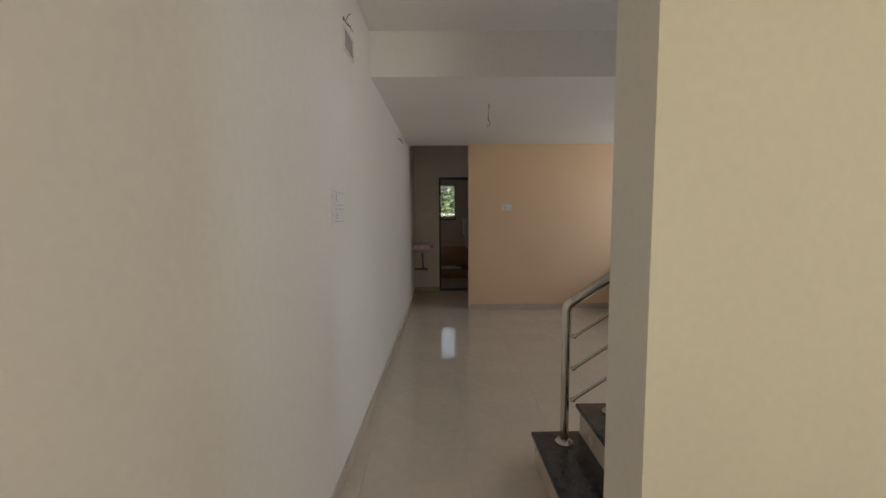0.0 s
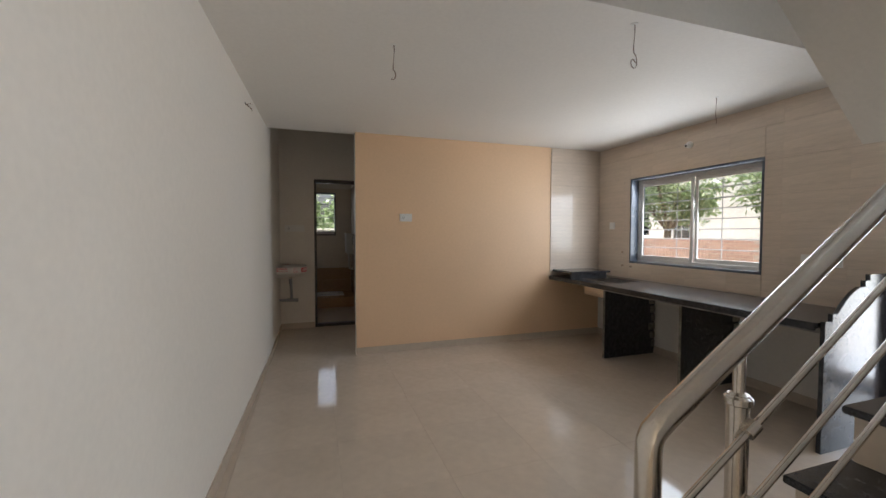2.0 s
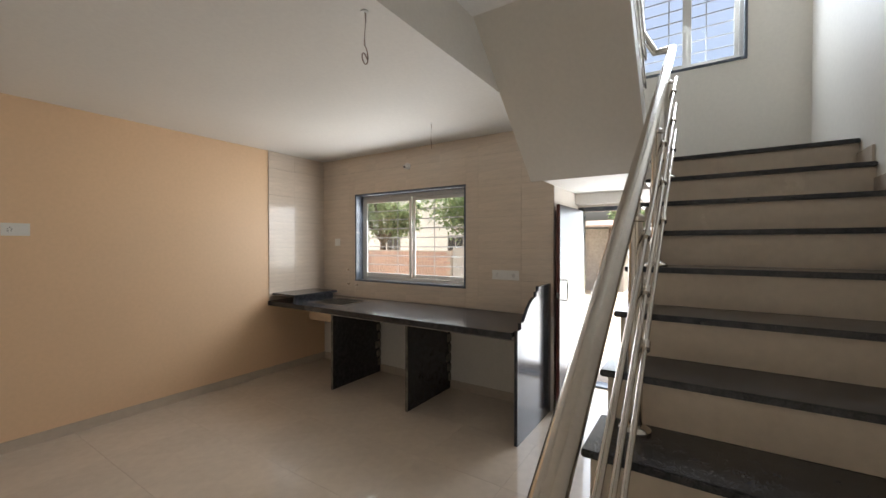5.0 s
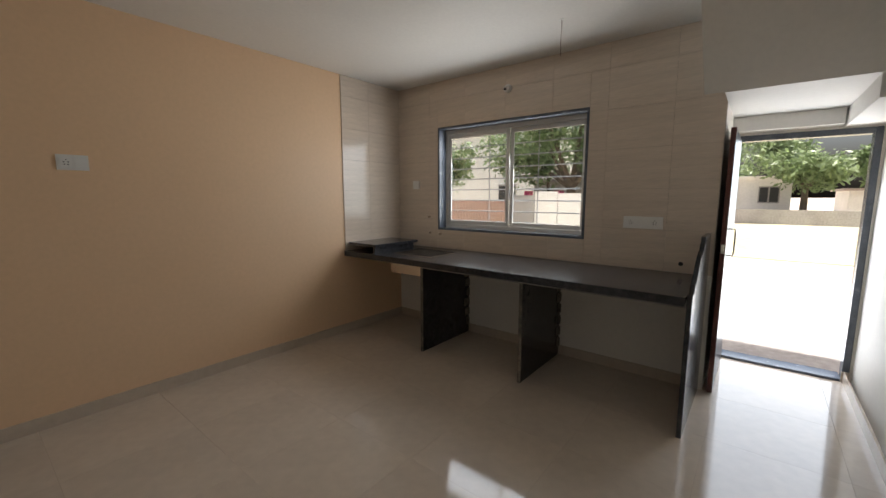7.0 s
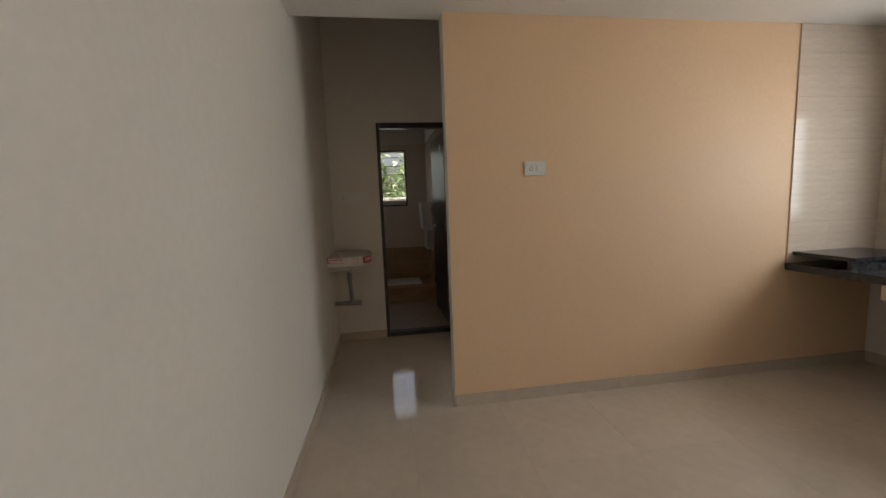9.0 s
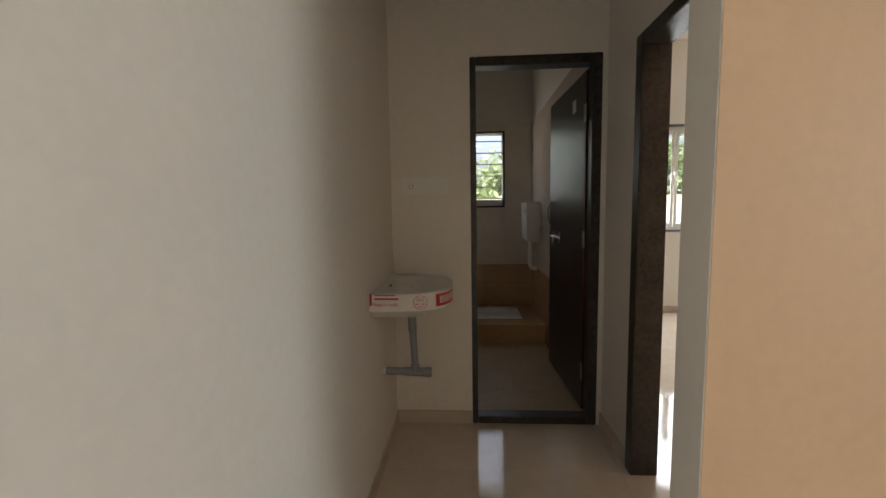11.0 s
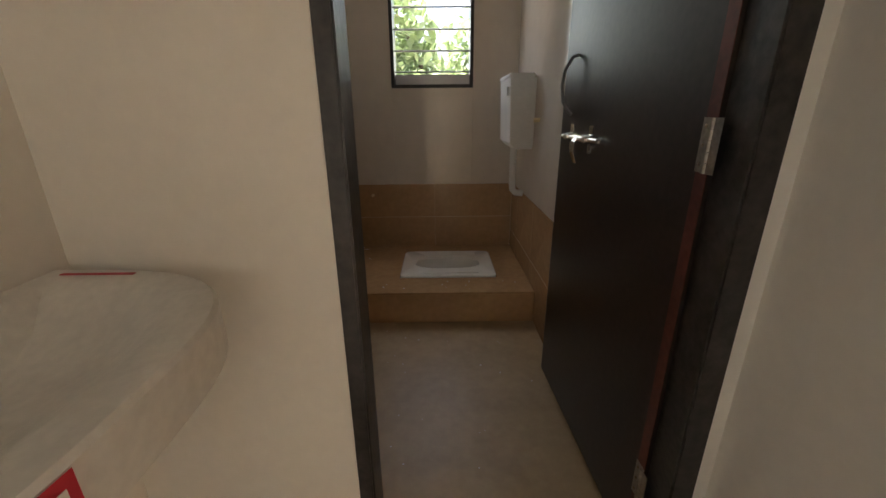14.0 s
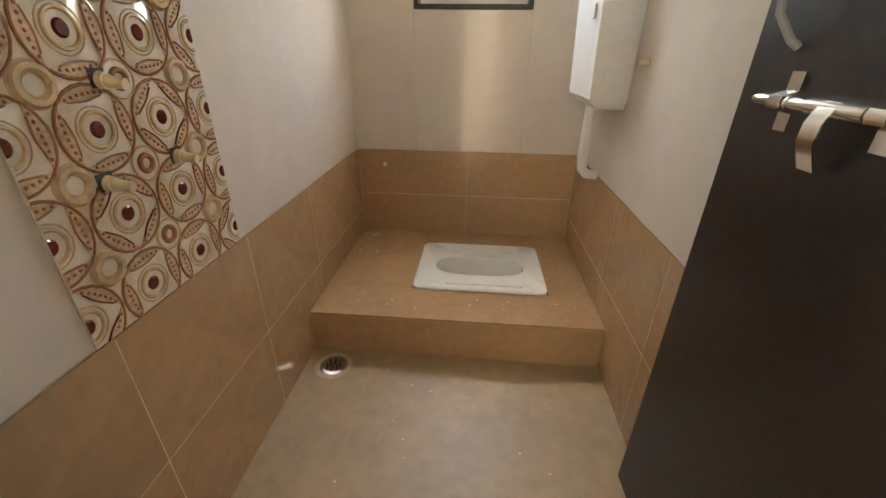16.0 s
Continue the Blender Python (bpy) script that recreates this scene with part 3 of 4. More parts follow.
# back door leaf, swung open inwards
bdoor = thing("back_door", (EX - 0.02, 3.88, 0.01), "dark laminated back door standing open inwards", "door")
part("leaf", box(4.215, EX - 0.012, 3.868, 3.898, 0.012, 1.82, 0.003), BROWN, bdoor)
part("door_edge", box(4.2115, 4.2145, 3.868, 3.898, 0.012, 1.82), MAROON, bdoor)
part("pull_handle", sweep(bmesh.new(), [(4.30, 3.867, 1.16), (4.30, 3.83, 1.16), (4.30, 3.825, 1.13), (4.30, 3.825, 1.01), (4.30, 3.83, 0.98), (4.30, 3.867, 0.98)], 0.006), STEEL, bdoor)
part("lock_plate", box(4.209, 4.2115, 3.873, 3.893, 1.0, 1.06), STEEL, bdoor)

# ---- kitchen ----
counter = thing("kitchen_worktop", (3.45, 3.95, 0), "black granite worktop on raw granite slab supports", "counter")
CT = 0.835
SINK = (3.66, 4.07, 5.98, 6.48)
part("worktop", boxes([(3.46, RX - 0.012, 3.985, SINK[2], CT - 0.035, CT), (3.46, RX - 0.012, SINK[3], OY - 0.002, CT - 0.035, CT), (3.46, SINK[0], SINK[2], SINK[3], CT - 0.035, CT), (SINK[1], RX - 0.012, SINK[2], SINK[3], CT - 0.035, CT)]), GRANITE, counter)
part("front_lip", box(3.445, 3.46, 3.985, OY - 0.004, CT - 0.05, CT + 0.001, 0.004), GRANITE, counter)
part("under_slab", box(3.50, RX - 0.014, 3.985, SINK[2] - 0.03, CT - 0.07, CT - 0.0355), GREYWALL, counter)
for y in (4.996, 5.957):
    sup = part("support_slab", box(3.53, RX - 0.016, y - 0.0, y + 0.025, 0.001, CT - 0.071, 0.002), GRANITE, counter)
    part("mortar_joint", boxes([(RX - 0.06 - 0.02 * ((i * 7) % 3), RX - 0.014, y - 0.012, y + 0.034, 0.08 + 0.1 * i, 0.16 + 0.1 * i) for i in range(6)], 0.006), GRANITE_CUT, sup, "rough cement joint")
    part("raw_edge", box(3.524, 3.5295, y, y + 0.025, 0.001, CT - 0.075), GRANITE_CUT, sup)
# stepped side slab at the end of the worktop
e = [(3.49, 0.001), (4.24, 0.001), (4.24, 1.13), (3.93, 1.13), (3.93, 1.09), (3.88, 1.09), (3.88, 1.05), (3.83, 1.05), (3.76, 1.02), (3.69, 0.97), (3.64, 0.92), (3.61, 0.89), (3.56, 0.89), (3.56, 0.845), (3.49, 0.845)]
part("end_slab", prism([(x, 3.955, z) for x, z in e], Vector((0, 0.026, 0))), GRANITE, counter)
part("raised_shelf", box(3.50, 4.10, 6.53, OY - 0.005, CT + 0.06, CT + 0.085, 0.004), GRANITE, counter)
part("shelf_upstand", box(3.52, 4.06, 6.56, 6.585, CT + 0.001, CT + 0.059), GRANITE, counter)
sink = thing("kitchen_sink", (3.66, 5.98, 0.62), "stainless steel sink bowl let into the worktop", "sink")
part("bowl", boxes([(SINK[0] - 0.006, SINK[0] + 0.004, SINK[2], SINK[3], 0.65, CT - 0.004), (SINK[1] - 0.004, SINK[1] + 0.006, SINK[2], SINK[3], 0.65, CT - 0.004), (SINK[0], SINK[1], SINK[2] - 0.006, SINK[2] + 0.004, 0.65, CT - 0.004), (SINK[0], SINK[1], SINK[3] - 0.004, SINK[3] + 0.006, 0.65, CT - 0.004), (SINK[0], SINK[1], SINK[2], SINK[3], 0.645, 0.655)]), STEEL, sink)
part("rim", boxes([(SINK[0] - 0.02, SINK[1] + 0.02, SINK[2] - 0.02, SINK[2] + 0.002, CT + 0.0005, CT + 0.003), (SINK[0] - 0.02, SINK[1] + 0.02, SINK[3] - 0.002, SINK[3] + 0.02, CT + 0.0005, CT + 0.003), (SINK[0] - 0.02, SINK[0] + 0.002, SINK[2], SINK[3], CT + 0.0005, CT + 0.003), (SINK[1] - 0.002, SINK[1] + 0.02, SINK[2], SINK[3], CT + 0.0005, CT + 0.003)]), STEEL, sink)
part("waste_outlet", rod(bmesh.new(), (3.86, 6.23, 0.56), (3.86, 6.23, 0.645), 0.03), PVC, sink)


# ---- electrical fittings ----
def switch_plate(at, u, n, w, h, label, cells):
    """A white modular plate; u runs along the wall, n points into the room. cells: list of 's' switch, 'o' socket, 'b' blank."""
    u, n, at = Vector(u), Vector(n), Vector(at)
    ob = thing("switch_board", at, label, "switch")
    z = Vector((0, 0, 1))

    def slab(c0, c1, w0, w1, d0, d1):
        o = at + n * d0
        return prism([o + u * c0 + z * w0, o + u * c1 + z * w0, o + u * c1 + z * w1, o + u * c0 + z * w1], n * (d1 - d0))

    part("plate", slab(-w / 2, w / 2, -h / 2, h / 2, 0.0005, 0.009), PLASTIC, ob)
    cw = (w - 0.024) / len(cells)
    for i, c in enumerate(cells):
        a = -w / 2 + 0.012 + cw * i
        m = part("module", slab(a + 0.0015, a + cw - 0.0015, -h / 2 + 0.02, h / 2 - 0.02, 0.009, 0.012), PLASTIC, ob)
        if c == "o":
            cx = a + cw / 2
            for dx, dz in ((0, 0.014), (-0.01, 0.002), (0.01, 0.002), (-0.008, -0.012), (0.008, -0.012)):
                part("socket_hole", slab(cx + dx - 0.003, cx + dx + 0.003, dz - 0.003, dz + 0.003, 0.0118, 0.0124), DARK, m)
        if c == "s":
            cx = a + cw / 2
            part("rocker", slab(cx - cw * 0.3, cx + cw * 0.3, -h / 2 + 0.026, h / 2 - 0.026, 0.012, 0.016), PLASTIC, m)
    return ob


switch_plate((1.495, OY, 1.58), (1, 0, 0), (0, -1, 0), 0.145, 0.09, "white two-module socket plate on the peach wall", "os")
switch_plate((RX - 0.012, 4.386, 1.185), (0, -1, 0), (-1, 0, 0), 0.27, 0.09, "white switch and socket plate on the kitchen tiles", "oso")
switch_plate((RX - 0.012, 6.67, 1.50), (0, -1, 0), (-1, 0, 0), 0.09, 0.09, "small blank white plate on the kitchen tiles", "b")
switch_plate((0.20, EY, 1.465), (1, 0, 0), (0, -1, 0), 0.27, 0.095, "white switch and socket plate above the basin", "oss")


def wall_slab(y0, y1, z0, z1, d0, d1):
    """A slab on the askew side wall, d0 to d1 in front of it."""
    return prism([(west_x(y0) + d0, y0, z0), (west_x(y1) + d0, y1, z0), (west_x(y1) + d0, y1, z1), (west_x(y0) + d0, y0, z1)], Vector((d1 - d0, 0, 0)))


sb = thing("switch_board", (west_x(2.99), 2.99, 1.515), "large paint-smeared two-row switch board on the cream wall", "switch")
part("plate", wall_slab(2.875, 3.11, 1.425, 1.605, 0.0005, 0.008), PLATE, sb)
for z0 in (1.437, 1.523):
    part("groove", wall_slab(2.925, 3.10, z0, z0 + 0.0022, 0.0081, 0.0084), GREYWALL, sb)
    part("groove", wall_slab(2.925, 3.10, z0 + 0.066, z0 + 0.068, 0.0081, 0.0084), GREYWALL, sb)
    for y0, y1 in ((2.93, 2.984), (2.988, 3.04), (3.044, 3.096)):
        m = part("module", wall_slab(y0, y1, z0 + 0.003, z0 + 0.065, 0.0081, 0.0105), PLATE, sb)
        if z0 < 1.5 and y0 < 2.95:
            for dy, dz in ((0.027, 0.048), (0.018, 0.036), (0.036, 0.036), (0.019, 0.022), (0.035, 0.022)):
                part("socket_hole", wall_slab(y0 + dy - 0.0028, y0 + dy + 0.0028, z0 + dz - 0.003, z0 + dz + 0.003, 0.0106, 0.011), DARK, m)
part("cement_smear", sweep(bmesh.new(), [(west_x(2.95) + 0.011, 2.938 + 0.012 * math.cos(a) + 0.022, 1.565 + 0.022 * math.sin(a)) for a in (math.pi * (0.75 + 0.09 * k) for k in range(10))], 0.0016, 6), GREYWALL, sb, "grey cement smear")
for z in (1.475, 1.565):
    part("screw", rod(bmesh.new(), (west_x(2.885) + 0.008, 2.885, z), (west_x(2.885) + 0.0095, 2.885, z), 0.004, seg=10), GREYWALL, sb)
ins = thing("wall_vent_box", (west_x(3.33), 3.33, 2.48), "small recessed dark electrical box high on the wall", "electrical box")
part("back_plate", wall_slab(3.225, 3.435, 2.425, 2.535, 0.0005, 0.004), GREYWALL, ins)
for q in ((3.215, 3.225, 2.415, 2.545), (3.435, 3.445, 2.415, 2.545), (3.2255, 3.4345, 2.415, 2.4245), (3.2255, 3.4345, 2.5355, 2.545)):
    part("rim", wall_slab(*q, 0.0005, 0.010), PAINT, ins)


def ceiling_wire(x, y, loops, label):
    ob = thing("ceiling_wire", (x, y, H), label, "wire")
    part("hook_plate", rod(bmesh.new(), (x, y, H - 0.004), (x, y, H - 0.0005), 0.018), PLASTIC, ob)
    for k in range(2):
        pts = [(x + 0.003 * k + 0.004 * math.sin(5 * f + k), y, H - 0.003 - 0.15 * f) for f in (i / 8 for i in range(9))]
        r = 0.032 if loops > 1 else 0.014
        turn = 2 * math.pi * min(loops, 1.1) + 0.5 * k
        for i in range(1, 15):
            a = turn * i / 14
            pts.append((x + 0.003 * k + r * math.sin(a), y + 0.4 * r * math.sin(a), H - 0.153 - r * (1 - math.cos(a)) - 0.045 * i / 14))
        part("wire_strand", sweep(bmesh.new(), pts, 0.0015, 6), WIRE, ob)


ceiling_wire(0.93, 4.77, 0.8, "thin brown wire ends hanging from the ceiling")
ceiling_wire(2.125, 4.13, 2.0, "coiled brown wire ends hanging from the ceiling")
ceiling_wire(3.65, 4.83, 0.3, "short wire end hanging from the ceiling")
lh = thing("lamp_holder", (RX - 0.012, 5.55, 2.33), "white angled batten lamp holder on the kitchen tiles", "lamp holder")
part("base", rod(bmesh.new(), (RX - 0.0125, 5.55, 2.33), (RX - 0.035, 5.55, 2.33), 0.035), PLASTIC, lh)
part("socket", rod(bmesh.new(), (RX - 0.035, 5.55, 2.33), (RX - 0.075, 5.55, 2.315), 0.02), PLASTIC, lh)
part("contact", rod(bmesh.new(), (RX - 0.0755, 5.55, 2.3148), (RX - 0.0775, 5.55, 2.314), 0.013), DARK, lh)
for y, z in ((6.48, 1.16), (6.33, 0.985), (6.47, 0.99)):
    tp = thing("water_outlet", (RX - 0.012, y, z), "capped brass water outlet in the kitchen tiles", "pipe outlet")
    part("stub", rod(bmesh.new(), (RX - 0.0125, y, z), (RX - 0.032, y, z), 0.012), STEEL, tp)
oh = thing("water_outlet", (RX - 0.012, 4.12, 0.90), "round dark drain hole in the kitchen tiles", "pipe outlet")
part("stub", rod(bmesh.new(), (RX - 0.0125, 4.12, 0.90), (RX - 0.016, 4.12, 0.90), 0.015), DARK, oh)

# loose wire ends at the long cream wall
for y, z, r0 in ((5.80, 2.40, 0.02), (3.24, 2.585, 0.035)):
    stub = thing("wall_wire", (west_x(y), y, z), "loose wire ends sticking out of the cream wall", "wire")
    part("conduit_hole", rod(bmesh.new(), (west_x(y) + 0.0005, y, z), (west_x(y) + 0.003, y, z), 0.012), DARK, stub)
    for k in range(3):
        pts = [(west_x(y) + 0.001 + 0.05 * f, y + r0 * math.sin(3 * f + k), z - 0.03 * f * f + r0 * 0.7 * math.cos(2.5 * f + 1.4 * k) - r0 * 0.7 * math.cos(1.4 * k)) for f in (i / 8 for i in range(9))]
        part("wire_strand", sweep(bmesh.new(), pts, 0.002, 6), WIRE, stub)

# ---- skirting ----
def skirt(name, rows):
    solid(name, boxes(rows), SKIRT, "beige tile skirting along the wall", "skirting")


solid("baseboard_west", prism([(west_x(-2.9), -2.9, 0), (0.0005, 7.1, 0), (0.0005, EY - 0.012, 0), (0.011, EY - 0.012, 0), (0.011, 7.1, 0), (west_x(-2.9) + 0.011, -2.9, 0)], Vector((0, 0, 0.08))), SKIRT, "beige tile skirting along the wall", "skirting")
skirt("baseboard_passage", [(0.0, 0.469, EY - 0.011, EY - 0.0005, 0, 0.08), (1.238, 1.2495, 8.11, EY, 0, 0.08)])
skirt("baseboard_peach", [(0.917, RX, OY - 0.011, OY - 0.0005, 0, 0.08)])
skirt("baseboard_kitchen", [(RX - 0.011, RX - 0.0005, 3.99, OY - 0.012, 0, 0.08)])
skirt("baseboard_back", [(EX - 0.011, EX - 0.0005, SY1, DOOR_Y0, 0, 0.08), (1.1, EX - 0.02, SY1 - 0.0195, SY1 - 0.009, 0, 0.08)])
skirt("baseboard_bedroom", [(1.36, 4.44, 11.189, 11.1995, 0, 0.08), (4.439, 4.4495, OY + 0.12, 11.18, 0, 0.08)])

# ---- basin in the passage ----
basin = thing("wash_basin", (0.0, 8.13, 0.62), "corner wash basin still wrapped in printed packing film", "wash basin")
B0, B1, BD, BT = 7.872, 8.478, 0.37, 0.945


def d_outline(scale, z, inset=0.0):
    pts = []
    cy, ry = (B0 + B1) / 2, (B1 - B0) / 2
    for i in range(33):
        a = -math.pi / 2 + math.pi * i / 32
        ex = abs(math.cos(a)) ** 0.62
        ey = math.copysign(abs(math.sin(a)) ** (0.5 if a < 0 else 0.75), math.sin(a))
        pts.append((max(0.0015, inset + (BD - inset * 2) * ex * scale), cy + (ry - inset) * ey * scale, z))
    return pts


def loft(rows, close=True):
    bm = bmesh.new()
    rings = [[bm.verts.new(p) for p in r] for r in rows]
    for a, b in zip(rings, rings[1:]):
        n = len(a)
        for k in range(n):
            bm.faces.new((a[k], a[(k + 1) % n], b[(k + 1) % n], b[k]))
    if close:
        bm.faces.new(rings[0][::-1])
        bm.faces.new(rings[-1])
    bmesh.ops.recalc_face_normals(bm, faces=bm.faces)
    return bm


part("bowl", loft([d_outline(0.45, 0.80), d_outline(0.72, 0.82), d_outline(0.90, 0.85), d_outline(0.97, 0.862), d_outline(1.0, 0.868), d_outline(1.0, BT - 0.006), d_outline(0.985, BT), d_outline(0.95, BT - 0.001, 0.012), d_outline(0.90, BT - 0.006, 0.025), d_outline(0.84, BT - 0.022, 0.04), d_outline(0.74, BT - 0.05, 0.06), d_outline(0.55, BT - 0.07, 0.08), d_outline(0.25, BT - 0.078, 0.10)]), FILM, basin)
o = d_outline(1.0, 0)


def band(i0, i1, z0, z1, out=0.0015):
    bm = bmesh.new()
    a = [bm.verts.new((o[i][0] + out, o[i][1] - (out if i < 16 else -out), z0)) for i in range(i0, i1 + 1)]
    b = [bm.verts.new((o[i][0] + out, o[i][1] - (out if i < 16 else -out), z1)) for i in range(i0, i1 + 1)]
    for k in range(len(a) - 1):
        bm.faces.new((a[k], a[k + 1], b[k + 1], b[k]))
    return bm


part("red_band", band(8, 15, 0.880, 0.938), RED, basin, "red printed band with a brand strip")
for i in range(9, 15):
    (ax, ay, _), (cx, cy, _) = o[i], o[i + 1]
    for f0, f1, z0, z1 in ((0.0, 0.22, 0.893, 0.927), (0.40, 0.72, 0.893, 0.927)):
        p, q = Vector((ax + (cx - ax) * f0, ay + (cy - ay) * f0, z0)), Vector((ax + (cx - ax) * f1, ay + (cy - ay) * f1, z0))
        n_ = Vector((q.y - p.y, p.x - q.x, 0)).normalized()
        part("brand_mark", prism([p + n_ * 0.003, q + n_ * 0.003, q + n_ * 0.003 + Vector((0, 0, z1 - z0)), p + n_ * 0.003 + Vector((0, 0, z1 - z0))], n_ * 0.0006), FILM, basin)
part("red_tab", box(0.004, 0.014, B0 - 0.002, B0 + 0.001, 0.895, 0.95), RED, basin)
front = Matrix.Rotation(radians(90), 4, "X")
lettering("Made in India", 0.022, Matrix.Translation((0.075, B0 - 0.0025, 0.900)) @ front, RED, "printed_words", basin)
part("print_bar", box(0.025, 0.135, B0 - 0.0022, B0 - 0.001, 0.922, 0.930), RED, basin)
part("print_bar", box(0.025, 0.120, B0 - 0.0022, B0 - 0.001, 0.940, 0.945), RED, basin)
seal_m = Matrix.Translation((0.232, B0 + 0.004, 0.91)) @ Matrix.Rotation(radians(12), 4, "Z") @ front
lettering("ISO", 0.022, seal_m @ Matrix.Translation((0, 0.012, 0.006)), RED, "printed_words", basin)
lettering("9001 : 2015", 0.010, seal_m @ Matrix.Translation((0, -0.008, 0.006)), RED, "printed_words", basin)
lettering("14001", 0.010, seal_m @ Matrix.Translation((0, -0.020, 0.006)), RED, "printed_words", basin)
bm = sweep(bmesh.new(), [seal_m @ Vector((0.031 * math.cos(a), 0.031 * math.sin(a), 0.005)) for a in (2 * math.pi * k / 28 for k in range(29))], 0.0012, 6)
part("seal_ring", bm, RED, basin)
part("red_strip", box(0.03, 0.15, B1 - 0.03, B1 - 0.022, BT + 0.0002, BT + 0.0012), RED, basin)
part("overflow_hole", rod(bmesh.new(), (0.05, 8.14, BT - 0.012), (0.05, 8.14, BT - 0.004), 0.006), DARK, basin)
waste = thing("waste_pipe", (0.0, 8.14, 0.44), "grey plastic waste pipe and tee under the basin", "pipe")
part("tail", rod(bmesh.new(), (0.155, 8.14, 0.77), (0.155, 8.14, 0.802), 0.018), STEEL, waste)
part("upper_socket", rod(bmesh.new(), (0.157, 8.14, 0.70), (0.155, 8.14, 0.772), 0.0225, 0.0215), PVC, waste)
part("down_pipe", rod(bmesh.new(), (0.168, 8.14, 0.49), (0.157, 8.14, 0.71), 0.0185), PVC, waste)
tee = part("tee", rod(bmesh.new(), (0.11, 8.14, 0.480), (0.225, 8.14, 0.477), 0.0225), PVC, waste)
part("tee_collar", rod(bmesh.new(), (0.168, 8.14, 0.47), (0.167, 8.14, 0.515), 0.0225), PVC, tee)
part("end_cap", rod(bmesh.new(), (0.222, 8.14, 0.477), (0.252, 8.14, 0.476), 0.025), PVC, waste)
part("wall_pipe", rod(bmesh.new(), (0.001, 8.14, 0.482), (0.115, 8.14, 0.480), 0.019), PVC, waste)
part("wall_collar", rod(bmesh.new(), (0.001, 8.14, 0.482), (0.012, 8.14, 0.482), 0.024), WPVC, waste)

# ---- toilet ----
PZ, DZ, PY = 0.21, 0.69, 9.91
solid("platform_toilet", boxes([(0.001, 1.209, PY + 0.012, 10.14, 0.021, PZ - 0.012), (0.001, 1.209, 10.59, BY, 0.021, PZ - 0.012), (0.001, 0.41, 10.14, 10.59, 0.021, PZ - 0.012), (1.0, 1.209, 10.14, 10.59, 0.021, PZ - 0.012)]), GROUT, "raised platform of the squat toilet", "platform")
pan = thing("squat_toilet", (0.70, 10.36, PZ), "white ceramic squat toilet pan set in the brown platform", "toilet")


def ellipse_rect(cx, cy, a, b, z, p, n=40):
    r = []
    for k in range(n):
        t = 2 * math.pi * k / n
        c, s = math.cos(t), math.sin(t)
        r.append((cx + a * math.copysign(abs(c) ** p, c), cy + b * math.copysign(abs(s) ** p, s), z))
    return r


PX, PYC = 0.705, 10.365
part("pan", loft([ellipse_rect(PX, PYC, 0.305, 0.235, PZ - 0.16, 0.12), ellipse_rect(PX, PYC, 0.305, 0.235, PZ + 0.008, 0.12), ellipse_rect(PX, PYC, 0.298, 0.228, PZ + 0.014, 0.14), ellipse_rect(PX, PYC - 0.01, 0.215, 0.095, PZ + 0.012, 0.75), ellipse_rect(PX, PYC - 0.01, 0.208, 0.088, PZ - 0.012, 0.8), ellipse_rect(PX, PYC - 0.01, 0.19, 0.075, PZ - 0.11, 0.85), ellipse_rect(PX, PYC - 0.01, 0.10, 0.035, PZ - 0.15, 0.9)]), CERAMIC, pan)
for y0, y1 in ((PYC - 0.205, PYC - 0.12), (PYC + 0.11, PYC + 0.205)):
    part("foot_rest", box(PX - 0.16, PX + 0.2, y0, y1, PZ + 0.008, PZ + 0.019, 0.006), CERAMIC, pan)
cis = thing("flush_cistern", (1.13, 10.37, 1.0), "white plastic flush cistern on the tiled side wall", "cistern")
part("tank", loft([[(1.10, 10.22, 0.985), (1.20, 10.22, 0.985), (1.20, 10.55, 0.985), (1.10, 10.55, 0.985)], [(1.066, 10.2, 1.02), (1.20, 10.2, 1.02), (1.20, 10.57, 1.02), (1.066, 10.57, 1.02)], [(1.055, 10.195, 1.37), (1.20, 10.195, 1.37), (1.20, 10.575, 1.37), (1.055, 10.575, 1.37)]]), WPVC, cis)
part("lid", box(1.05, 1.195, 10.2, 10.58, 1.371, 1.395, 0.006), WPVC, cis)
part("lever", box(1.046, 1.054, 10.25, 10.29, 1.28, 1.33, 0.003), WPVC, cis)
part("flush_pipe", sweep(bmesh.new(), [(1.125, 10.39, 1.005), (1.125, 10.39, 0.75), (1.13, 10.39, 0.715), (1.15, 10.39, 0.695), (1.195, 10.39, 0.69)], 0.021, 12), WPVC, cis)
dr = thing("floor_drain", (0.125, 9.815, 0.02), "round steel floor drain grating", "drain")
part("cement_ring", lathe(bmesh.new(), [(0.075, 0.0003), (0.072, 0.0012), (0.056, 0.0018), (0.0555, 0.0004)], (0.125, 9.815, 0.02)), DADOGROUT, dr, "pale cement ring")
part("ring", lathe(bmesh.new(), [(0.055, 0.0005), (0.055, 0.003), (0.042, 0.005), (0.042, 0.002)], (0.125, 9.815, 0.02)), STEEL, dr)
for i in range(12):
    a = 2 * math.pi * i / 8
    r = 0.028 if i < 8 else 0.012
    a = a if i < 8 else 2 * math.pi * i / 4
    part("drain_hole", rod(bmesh.new(), (0.125 + r * math.cos(a), 9.815 + r * math.sin(a), 0.0222), (0.125 + r * math.cos(a), 9.815 + r * math.sin(a), 0.0262), 0.005, seg=8), DARK, dr)

